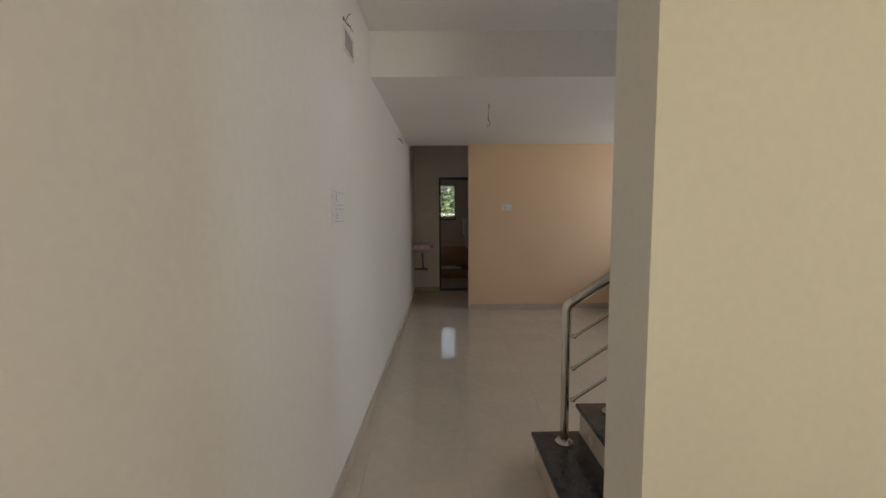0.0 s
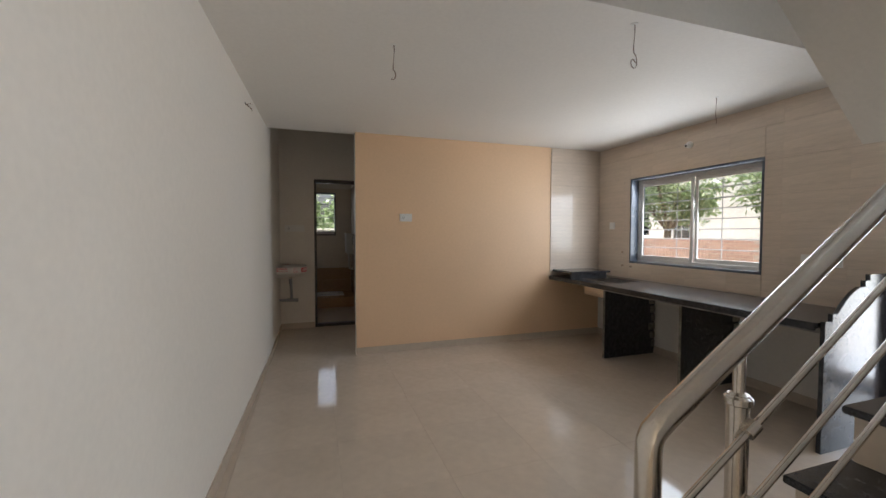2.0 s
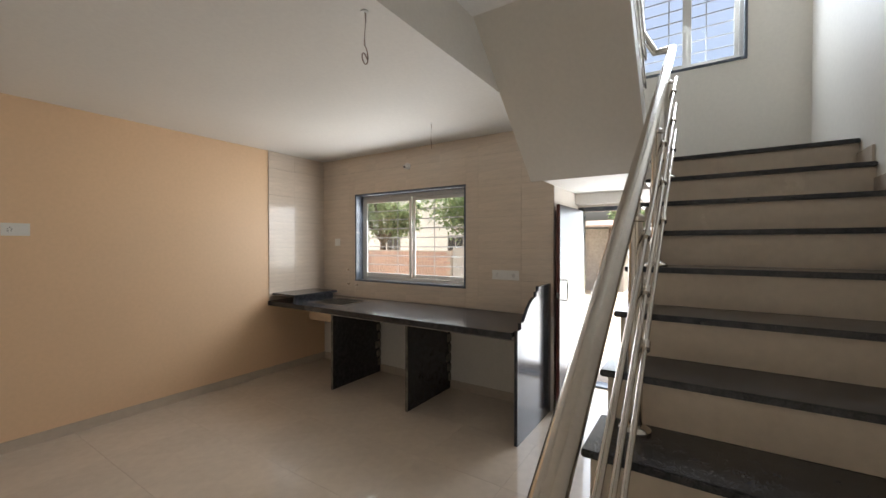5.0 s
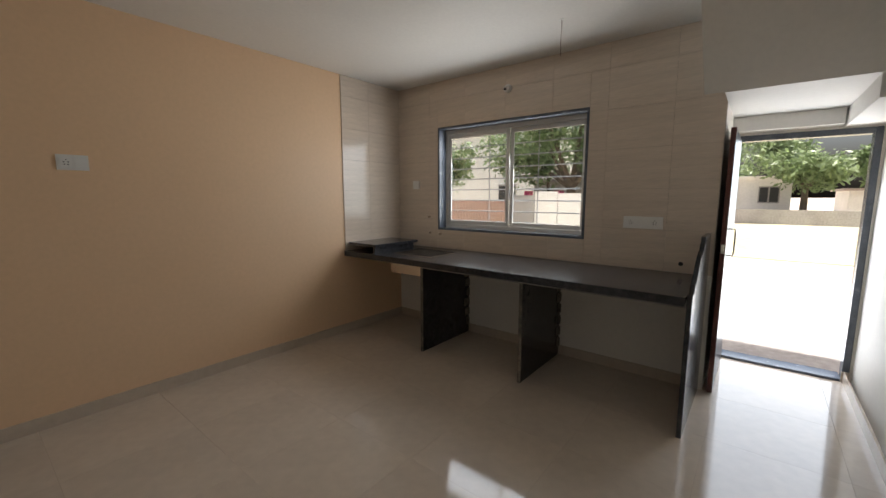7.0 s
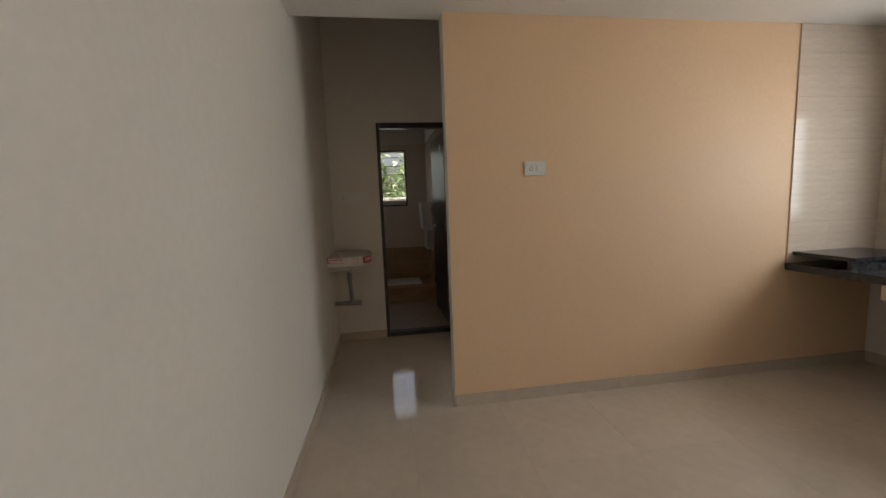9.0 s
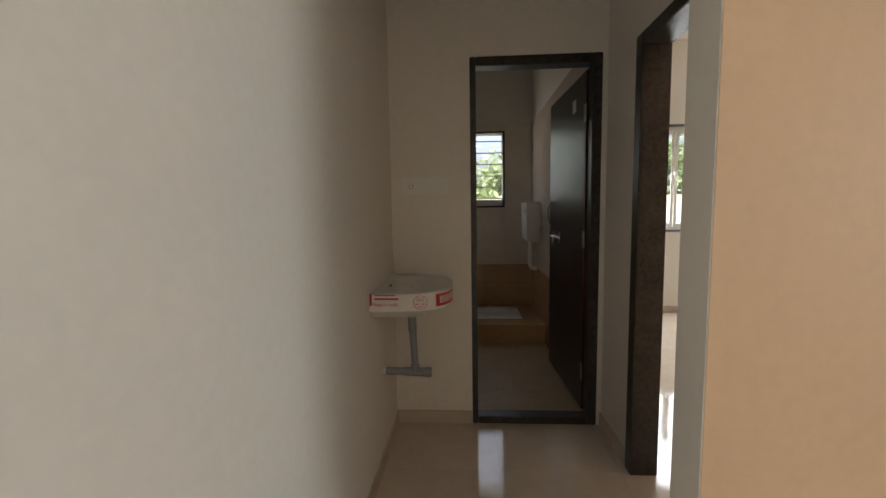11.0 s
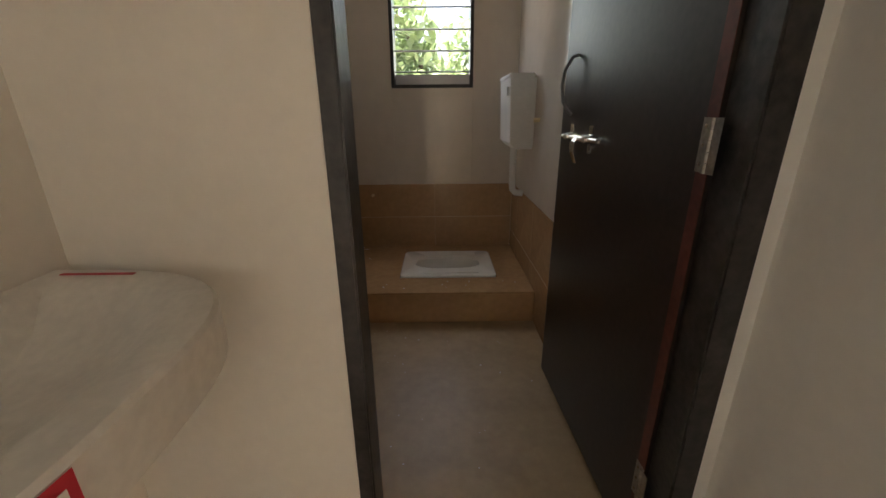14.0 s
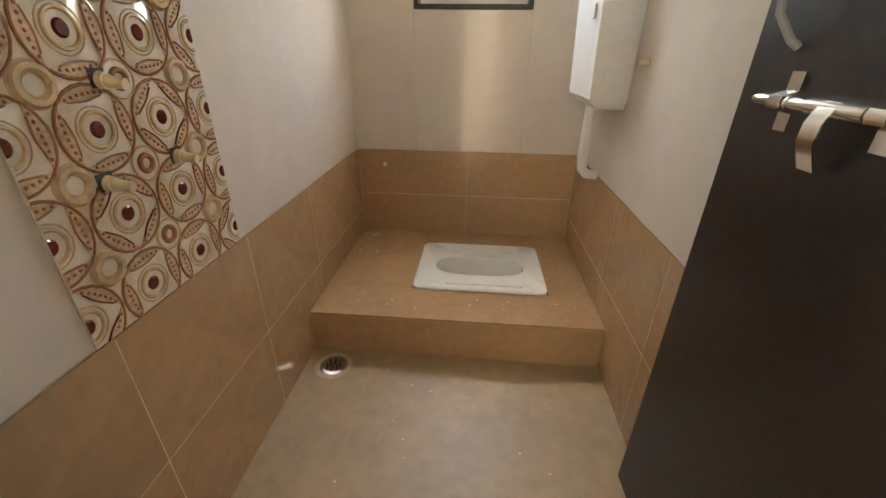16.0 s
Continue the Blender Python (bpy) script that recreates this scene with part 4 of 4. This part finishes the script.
# cream wall tiles of the toilet, up to door height
for nm, r in (("west", (0.0005, 0.008, EY + 0.085, BY - 0.0085, DZ, 2.305)), ("east", (1.202, 1.2095, EY + 0.085, BY - 0.0085, DZ, 2.305))):
    solid("wall_tiling_" + nm, box(*r), BATHTILE, "glossy cream wall tiles of the toilet", "tiling")
north = thing("wall_tiling_north", (0.6, BY, DZ), "glossy cream wall tiles round the toilet window", "tiling", kind="structure")
for r in ((0.0085, BW[0] - 0.001, BY - 0.008, BY - 0.0005, DZ, 2.305), (BW[1] + 0.001, 1.2015, BY - 0.008, BY - 0.0005, DZ, 2.305), (BW[0], BW[1], BY - 0.008, BY - 0.0005, DZ, BW[2] - 0.001), (BW[0], BW[1], BY - 0.008, BY - 0.0005, BW[3] + 0.001, 2.305)):
    part("tile_field", box(*r), BATHTILE, north)

# relief tile strip with medallions
deco = thing("decorative_tile_panel", (0.008, 9.14, DZ), "cream tile strip with raised brown and ochre medallions", "tile panel")
D0, D1, DS = 9.115, 9.5725, 0.1525
part("backing", box(0.0085, 0.0125, D0, D1, DZ + 0.001, 2.305), DECO_A, deco)


dot_v, dot_f = [], []


def panel_part(name, bm, mat, parent):
    """A relief piece, cut off at the edges of the tile strip."""
    for co, no in (((0, D0 + 0.0005, 0), (0, -1, 0)), ((0, D1 - 0.0005, 0), (0, 1, 0)), ((0, 0, DZ + 0.002), (0, 0, -1)), ((0, 0, 2.304), (0, 0, 1))):
        bmesh.ops.bisect_plane(bm, geom=bm.verts[:] + bm.edges[:] + bm.faces[:], plane_co=co, plane_no=no, clear_outer=True)
    return part(name, bm, mat, parent) if bm.faces else None


def ring_at(y, z, r, thick, mat, parent, name="relief_ring", x=0.0146):
    pts = [(x, y + r * math.cos(a), z + r * math.sin(a)) for a in (2 * math.pi * k / 24 for k in range(25))]
    return panel_part(name, sweep(bmesh.new(), pts, thick, 6), mat, parent)


def medallion(y, z, r, style):
    """A large relief rosette with four lens-shaped borders, a raised ring and a dark eye."""
    disc = panel_part("medallion", rod(bmesh.new(), (0.0126, y, z), (0.0140, y, z), r, r * 0.97, 28), DECO_A, deco)
    ring_at(y, z, r * 0.95, r * 0.035, DECO_B, disc)
    bm = bmesh.new()
    for q in range(4):
        mid = math.pi / 2 * q + (math.pi / 4 if style == 0 else 0.1)
        rim, inn = [], []
        for i in range(9):
            f = i / 8 * 2 - 1
            a = mid + f * 0.74
            rim.append((0.0141, y + r * 0.91 * math.cos(a), z + r * 0.91 * math.sin(a)))
            k = r * (0.91 - 0.30 * (1 - f * f))
            inn.append((0.0141, y + k * math.cos(a), z + k * math.sin(a)))
            if 0 < i < 8 and D0 + 0.004 < y + r * 0.8 * math.cos(a) < D1 - 0.004 and z + r * 0.8 * math.sin(a) > DZ + 0.006:
                m = r * (0.91 - 0.15 * (1 - f * f))
                k0, cy, cz, d = len(dot_v), y + m * math.cos(a), z + m * math.sin(a), r * 0.042
                ring = [(cy + d * math.cos(b), cz + d * math.sin(b)) for b in (math.pi / 3 * q6 for q6 in range(6))]
                dot_v.extend([(0.0157, p[0], p[1]) for p in ring] + [(0.0175, cy + (p[0] - cy) * 0.55, cz + (p[1] - cz) * 0.55) for p in ring])
                dot_f.extend([(k0 + q6, k0 + (q6 + 1) % 6, k0 + 6 + (q6 + 1) % 6, k0 + 6 + q6) for q6 in range(6)] + [tuple(range(k0 + 6, k0 + 12))])
        panel_part("relief_line", sweep(bmesh.new(), [(0.0158, p[1], p[2]) for p in inn[1:-1]], r * 0.022, 6), DECO_D if style == 0 else DECO_B, disc)
        vs = [bm.verts.new(p) for p in rim + inn[-2:0:-1]]
        f0 = bm.faces.new(vs)
        e0 = bmesh.ops.extrude_face_region(bm, geom=[f0])
        bmesh.ops.translate(bm, vec=(0.0016, 0, 0), verts=[v for v in e0["geom"] if isinstance(v, bmesh.types.BMVert)])
    bmesh.ops.recalc_face_normals(bm, faces=bm.faces)
    panel_part("relief_border", bm, DECO_E, disc)
    ring_at(y, z, r * 0.38, r * 0.05, DECO_C, disc)
    ring_at(y, z, r * 0.50, r * 0.02, DECO_C, disc)
    panel_part("relief_eye", rod(bmesh.new(), (0.0141, y, z), (0.0172, y, z), r * 0.19, r * 0.14, 16), DECO_D, disc)


def donut(y, z, r, small):
    disc = panel_part("small_medallion", rod(bmesh.new(), (0.0126, y, z), (0.0142, y, z), r, r * 0.96, 20), DECO_A if small else DECO_C, deco)
    if small:
        ring_at(y, z, r * 0.42, r * 0.16, DECO_B, disc)
        ring_at(y, z, r * 0.9, r * 0.06, DECO_C, disc)
    else:
        ring_at(y, z, r * 0.72, r * 0.22, DECO_C, disc)
        panel_part("relief_eye", rod(bmesh.new(), (0.0143, y, z), (0.0156, y, z), r * 0.45, r * 0.42, 16), DECO_A, disc)


for row in range(11):
    for col in range(4):
        y, z = D0 + col * DS, DZ + 0.048 + row * DS
        if z < 2.305:
            medallion(y, z, 0.0765, (row + 2 * col) % 3)
        if col < 3 and z + DS / 2 < 2.305:
            donut(y + DS / 2, z + DS / 2, 0.036, col == 1)
me = bpy.data.meshes.new("relief_dots")
me.from_pydata([Vector(v) - ORIGIN[deco] for v in dot_v], [], dot_f)
me.materials.append(DECO_B)
dots = new("relief_dots", me)
dots.parent = deco
tagged(dots, kind="stuff")
for y, z in ((9.30, 1.12), (9.425, 0.962), (9.245, 0.955), (9.31, 1.32)):
    tp = thing("pipe_plug", (0.017, y, z), "yellow plastic plug in a water outlet", "pipe plug")
    part("cut_hole", boxes([(0.0180, 0.0188, y - 0.019, y + 0.014, z - 0.012, z + 0.019)]), DARK, tp, "ragged dark hole cut in the tile")
    part("stub", rod(bmesh.new(), (0.019, y, z), (0.060, y + 0.004, z - 0.006), 0.0115, 0.0095), CREAMPVC, tp)
    part("collar", rod(bmesh.new(), (0.019, y, z), (0.030, y + 0.001, z - 0.001), 0.0145, 0.0135), CREAMPVC, tp)
for p, q in (((1.2015, 10.08, 1.15), (1.17, 10.08, 1.147)), ((0.16, BY - 0.0165, 0.61), (0.16, BY - 0.035, 0.61))):
    tp = thing("pipe_plug", p, "capped water outlet in the toilet wall", "pipe plug")
    part("stub", rod(bmesh.new(), p, q, 0.011), CREAMPVC, tp)

# cement crumbs left by the tilers
rnd = random.Random(12)
bm = bmesh.new()
for k in range(90):
    if k < 40:
        x, y, z = 0.03 + abs(rnd.gauss(0, 0.05)), BY - 0.05 - abs(rnd.gauss(0, 0.16)), PZ
    elif k < 55:
        x, y, z = rnd.uniform(0.05, 1.15), rnd.uniform(PY + 0.02, 10.08), PZ
    else:
        x, y, z = rnd.uniform(0.05, 1.1), rnd.uniform(8.7, PY - 0.02), 0.02
    r = rnd.uniform(0.0015, 0.005)
    rod(bm, (x, y, z + 0.0002), (x, y, z + r * 0.6), r, r * 0.5, 6)
crumbs = new("cement_crumbs", mesh_of("cement_crumbs", bm, HOUSEWHITE))
tagged(crumbs, "small pale cement crumbs scattered on the toilet floor", "debris", kind="stuff")

# ---- outside ----
ground = solid("ground", boxes([(5.27, 400, -300, 400, -0.30, -0.12), (-300, 5.27, 11.36, 400, -0.30, -0.12), (-300, 5.27, -300, -3.11, -0.30, -0.12), (-300, -0.21, -3.11, 11.36, -0.30, -0.12)]), EARTH, "pale sunlit dry earth around the house", "ground")
solid("ground_field", box(13, 27.99, -30, 4.6, -0.119, -0.10), GRASS, "patchy dry grass field", "field")
solid("ground_doorstep", box(EX + 0.2, EX + 1.4, 2.4, 4.6, -0.12, -0.01), GREYWALL, "cement step outside the back door", "step")


def tree(x, y, z0, height, spread, leaves, seed, label, base=0.35, leaf=0.16):
    rnd = random.Random(seed)
    ob = thing("tree", (x, y, z0), label, "tree")
    bm = bmesh.new()
    rod(bm, (x, y, z0), (x + 0.1, y, z0 + height * base), height * 0.035, height * 0.024, 10)
    tips = []
    fork = Vector((x + 0.1, y, z0 + height * base * 0.92))
    for i in range(9):
        a = 2 * math.pi * i / 9 + rnd.uniform(-0.3, 0.3)
        up = rnd.uniform(0.12, 0.55)
        tip = fork + Vector((math.cos(a) * spread * rnd.uniform(0.45, 0.85), math.sin(a) * spread * rnd.uniform(0.45, 0.85), height * up))
        mid = (fork + tip) / 2 + Vector((0, 0, height * 0.05))
        rod(bm, fork, mid, height * 0.016, height * 0.01, 7)
        rod(bm, mid, tip, height * 0.01, height * 0.003, 6)
        tips += [mid, tip, tip + Vector((rnd.uniform(-1, 1), rnd.uniform(-1, 1), rnd.uniform(0, 0.8))) * spread * 0.35, (mid + tip) / 2]
    part("trunk", bm, BARK, ob)
    vs, fs = [], []
    blobs = [(t, spread * rnd.uniform(0.16, 0.34)) for t in tips]
    for i in range(leaves):
        c, r = blobs[rnd.randrange(len(blobs))]
        d = Vector((rnd.gauss(0, 1), rnd.gauss(0, 1), rnd.gauss(0, 0.8)))
        p = c + d.normalized() * r * rnd.uniform(0.35, 1.15) - ORIGIN[ob]
        u = Vector((rnd.gauss(0, 1), rnd.gauss(0, 1), rnd.gauss(-0.5, 0.6))).normalized()
        w = u.orthogonal().normalized()
        w = (w + u.cross(w) * rnd.uniform(-1, 1)).normalized()
        s = leaf * rnd.uniform(0.6, 1.4)
        k = len(vs)
        vs += [p, p + u * s * 0.5 + w * s * 0.2, p + u * s, p + u * s * 0.5 - w * s * 0.2]
        fs += [(k, k + 1, k + 2, k + 3)]
    me = bpy.data.meshes.new("crown")
    me.from_pydata(vs, [], fs)
    me.materials.append(LEAF)
    cr = new("crown", me)
    cr.parent = ob
    ORIGIN[cr] = ORIGIN[ob]
    return ob


tree(13.2, 8.4, -0.12, 5.4, 2.9, 12000, 3, "leafy green mango tree behind the boundary wall", leaf=0.22)
tree(13.5, 14.3, -0.12, 5.0, 2.0, 6000, 4, "leafy green tree beside a white house", leaf=0.22)
tree(30.3, 1.9, -0.12, 5.7, 2.7, 9000, 5, "broad green tree in front of the bungalow", leaf=0.3)
tree(36.0, 7.2, -0.12, 5.6, 2.6, 6000, 6, "pale green tree beside a white bungalow", leaf=0.35)
tree(31.0, -2.6, -0.12, 5.0, 2.4, 6000, 7, "green tree at the edge of the field", leaf=0.3)
tree(33.0, -7.5, -0.12, 6.0, 3.0, 6000, 8, "green tree behind low sheds", leaf=0.35)
tree(0.7, 13.6, -0.12, 3.6, 1.7, 9000, 9, "leafy shrub tree outside the toilet window", base=0.22, leaf=0.17)
tree(4.9, 15.0, -0.12, 4.0, 1.9, 7000, 10, "leafy tree outside the bedroom window", base=0.25, leaf=0.2)


def house(x0, x1, y0, y1, h, label, face="w", n=3, roof=HOUSEWHITE, wall=HOUSEWHITE):
    ob = thing("house", (x0, y0, -0.12), label, "house")
    part("wall", box(x0, x1, y0, y1, -0.12, h), wall, ob)
    part("roof", box(x0 - 0.3, x1 + 0.3, y0 - 0.3, y1 + 0.3, h, h + 0.15, 0.02), roof, ob)
    for i in range(n):
        c = y0 + (y1 - y0) * (i + 0.5) / n
        w = part("window", box(x0 - 0.05, x0 + 0.02, c - 0.5, c + 0.5, 0.95, 1.95), GREYWALL, ob)
        for s in (-0.24, 0.24):
            part("pane", box(x0 - 0.06, x0 - 0.051, c + s - 0.2, c + s + 0.2, 1.02, 1.88), DARK, w)
    return ob


house(31.5, 38.0, 2.4, 10.5, 2.4, "white flat-roofed bungalow beyond the field", n=4)
house(36.0, 42.0, -12.0, -0.5, 1.7, "low white house beyond the field", n=3, roof=ROOF)
house(18.5, 23.0, 11.5, 20.0, 4.6, "white house with a flat roof behind the brick wall", n=2)
shed = thing("shed", (14.0, 7.6, -0.12), "low shed with rusty sheet roof and hanging washing", "shed")
part("wall", box(15.0, 17.0, 5.0, 10.5, -0.12, 2.0), GREYWALL, shed)
part("roof", prism([(13.6, 4.8, 2.0), (17.2, 4.8, 2.35), (17.2, 4.8, 2.41), (13.6, 4.8, 2.06)], Vector((0, 6.0, 0))), ROOF, shed)
for y in (5.2, 7.2, 9.4):
    part("post", rod(bmesh.new(), (13.8, y, -0.12), (13.8, y, 2.02), 0.05), BARK, shed)
for k in range(4):
    sheet = thing("fence_sheet", (11.1, 6.6 + 0.66 * k, -0.12), "whitewashed sheet panel of the boundary fence", "fence", "boundary sheets")
    part("panel", box(11.08 + 0.01 * (k % 2), 11.12 + 0.01 * (k % 2), 6.6 + 0.66 * k, 7.24 + 0.66 * k, -0.12, 1.40 + 0.05 * (k % 3)), HOUSEWHITE if k in (1, 2) else GREYWALL, sheet)
for y, c in ((9.9, CLOTH), (9.4, HOUSEWHITE), (8.8, CLOTH)):
    bm = bmesh.new()
    n = 8
    v = [[bm.verts.new((13.7 + 0.04 * math.sin(i * 1.7), y + 0.35 * i / n, zz)) for i in range(n + 1)] for zz in (1.0, 1.55)]
    for i in range(n):
        bm.faces.new((v[0][i], v[0][i + 1], v[1][i + 1], v[1][i]))
    r = bmesh.ops.extrude_face_region(bm, geom=list(bm.faces))
    bmesh.ops.translate(bm, vec=(0.012, 0, 0), verts=[q for q in r["geom"] if isinstance(q, bmesh.types.BMVert)])
    cl = thing("washing", (13.7, y, 1.0), "piece of washing hanging on a line", "cloth")
    part("cloth", bm, c, cl)

field_wall = solid("wall_field", box(28.0, 28.25, -30, 30, -0.12, 0.66), GREYWALL, "low grey boundary wall beyond the field", "wall")
white_wall = solid("wall_garden", box(-6, 9, 12.6, 12.75, -0.12, 1.52), HOUSEWHITE, "white garden wall behind the house", "wall")

# ---- pieces: floor tiles, kitchen wall tiles, dado tiles, bricks ----
TS = 0.6
tile_me = {}


def slab_piece(name, parent, x0, x1, y0, y1, z0, z1, mat, bev=0.0):
    key = (name, round(x1 - x0, 3), round(y1 - y0, 3), round(z1 - z0, 3), mat.name)
    if key not in tile_me:
        bm = box(-(x1 - x0) / 2, (x1 - x0) / 2, -(y1 - y0) / 2, (y1 - y0) / 2, -(z1 - z0) / 2, (z1 - z0) / 2)
        tile_me[key] = mesh_of(name, bm, mat, False)
    ob = new(name, tile_me[key])
    ob.parent = parent
    ob.location = Vector(((x0 + x1) / 2, (y0 + y1) / 2, (z0 + z1) / 2)) - ORIGIN[parent]
    return ob


J = 0.0005
for i in range(-1, 9):
    for j in range(-5, 19):
        x0, x1, y0, y1 = i * TS, (i + 1) * TS, j * TS + 0.25, (j + 1) * TS + 0.25
        x0, x1 = max(x0, -0.40), min(x1, 5.06)
        if y0 >= EY:
            x0 = max(x0, 1.35)
        if y1 <= EY + 0.001 or y0 >= EY:
            if x1 - x0 > 0.02 and y1 <= 11.3 and y0 > -2.96:
                slab_piece("floor_tile", floor, x0 + J, x1 - J, y0 + J, y1 - J, -0.004, 0.0, FLOOR)
        else:
            slab_piece("floor_tile", floor, x0 + J, x1 - J, y0 + J, EY - J, -0.004, 0.0, FLOOR)
            if x1 > 1.36:
                slab_piece("floor_tile", floor, max(x0, 1.25) + J, x1 - J, EY + J, y1 - J, -0.004, 0.0, FLOOR)

ktile = solid("tiling_kitchen", boxes([(RX - 0.004, RX - 0.0005, 3.93, KW[0] - 0.001, CT, H - 0.001), (RX - 0.004, RX - 0.0005, KW[1] + 0.001, OY - 0.001, CT, H - 0.001)]), GROUT, "beige glazed wall tiles above the worktop", "tiling")
TW, TH = 0.45, 0.30


def cut(a0, a1, z0, z1):
    """The tile less the window opening, as up to four rests."""
    k0, k1, w0, w1 = KW
    if a1 <= k0 or a0 >= k1 or z1 <= w0 or z0 >= w1:
        return [(a0, a1, z0, z1)]
    out = []
    if a0 < k0:
        out.append((a0, k0 - 0.001, z0, z1))
    if a1 > k1:
        out.append((k1 + 0.001, a1, z0, z1))
    m0, m1 = max(a0, k0), min(a1, k1)
    if z0 < w0:
        out.append((m0, m1, z0, w0 - 0.001))
    if z1 > w1:
        out.append((m0, m1, w1 + 0.001, z1))
    return out


a = OY - 0.010
while a > 3.94:
    a0 = max(a - TW, 3.932)
    z = CT + 0.001
    while z < H - 0.02:
        z1 = min(z + TH, H - 0.002)
        for q in cut(a0, a, z, z1):
            if q[1] - q[0] > 0.01 and q[3] - q[2] > 0.01:
                slab_piece("wall_tile", ktile, RX - 0.0115, RX - 0.004, q[0] + 0.0005, q[1] - 0.0005, q[2] + 0.0005, q[3] - 0.0005, WALLTILE)
        z = z1
    a = a0
ptile = solid("tiling_peach_wall", box(3.465, RX - 0.012, OY - 0.003, OY - 0.0005, CT, H - 0.001), GROUT, "beige glazed tiles on the peach wall beside the sink", "tiling")
z = CT + 0.001
while z < H - 0.02:
    z1 = min(z + TH, H - 0.002)
    for x0, x1 in ((3.46, 3.80), (3.80, RX - 0.012)):
        slab_piece("wall_tile", ptile, x0 + 0.0005, x1 - 0.0005, OY - 0.010, OY - 0.003, z + 0.0005, z1 - 0.0005, WALLTILE)
    z = z1

dado = solid("tiling_dado", boxes([(0.0005, 0.0124, EY + 0.085, BY - 0.013, 0.02, DZ - 0.004), (1.1976, 1.2095, EY + 0.085, BY - 0.013, 0.02, DZ - 0.004), (0.0126, 1.1974, BY - 0.0144, BY - 0.0005, 0.02, DZ - 0.004)]), DADOGROUT, "brown dado tiles round the toilet", "tiling")
G = 0.0018
for z0, z1 in ((0.021, 0.345), (0.345, DZ)):
    for y0, y1 in ((EY + 0.0851, 8.69), (8.69, 9.15), (9.15, 9.612), (9.612, 10.07), (10.07, 10.53), (10.53, BY - 0.014)):
        slab_piece("dado_tile", dado, 0.008, 0.013, y0 + G, y1 - G, z0 + G, z1 - G, DADO)
        slab_piece("dado_tile", dado, 1.197, 1.202, y0 + G, y1 - G, z0 + G, z1 - G, DADO)
for z0, z1 in ((0.021, 0.44), (0.44, DZ)):
    for x0, x1 in ((0.014, 0.62), (0.62, 1.196)):
        slab_piece("dado_tile", dado, x0 + 0.0008, x1 - 0.0008, BY - 0.015, BY - 0.0085, z0 + G, z1 - G, DADO)
plat = bpy.data.objects["platform_toilet"]
for x0, x1 in ((0.014, 0.40), (1.01, 1.196)):
    slab_piece("platform_tile", plat, x0, x1, 10.1305, BY - 0.016, PZ - 0.012, PZ, DADO)
slab_piece("platform_tile", plat, 0.014, 1.196, PY + 0.001, 10.13, PZ - 0.012, PZ, DADO)
slab_piece("platform_tile", plat, 0.4005, 1.0095, 10.6, BY - 0.016, PZ - 0.012, PZ, DADO)
slab_piece("platform_tile", plat, 0.014, 1.196, PY, PY + 0.012, 0.021, PZ - 0.013, DADO)

brick_wall = solid("wall_brick", box(11.0, 11.2, 9.25, 18.0, -0.12, 1.27), MORTAR, "low red brick boundary wall", "wall")
for row in range(14):
    for col in range(21):
        y = 9.26 + col * 0.24 + (row % 2) * 0.12
        slab_piece("brick", brick_wall, 10.988, 11.02, y, y + 0.228, -0.10 + row * 0.096, -0.10 + row * 0.096 + 0.082, BRICK)
vs, fs = [], []
for row in range(14):
    for col in range(30):
        y = 14.3 + col * 0.24 + (row % 2) * 0.12
        if y > 17.7:
            continue
        k = len(vs)
        z0, z1 = -0.10 + row * 0.096, -0.10 + row * 0.096 + 0.082
        vs += [(xx, yy, zz) for xx in (10.988, 11.02) for yy in (y, y + 0.228) for zz in (z0, z1)]
        fs += [tuple(k + q for q in f) for f in ((0, 1, 3, 2), (4, 6, 7, 5), (0, 4, 5, 1), (2, 3, 7, 6), (1, 5, 7, 3), (0, 2, 6, 4))]
me = bpy.data.meshes.new("brickwork")
me.from_pydata(vs, [], fs)
me.materials.append(BRICK)
rest = new("brickwork", me)
rest.parent = brick_wall
tagged(rest, kind="stuff")
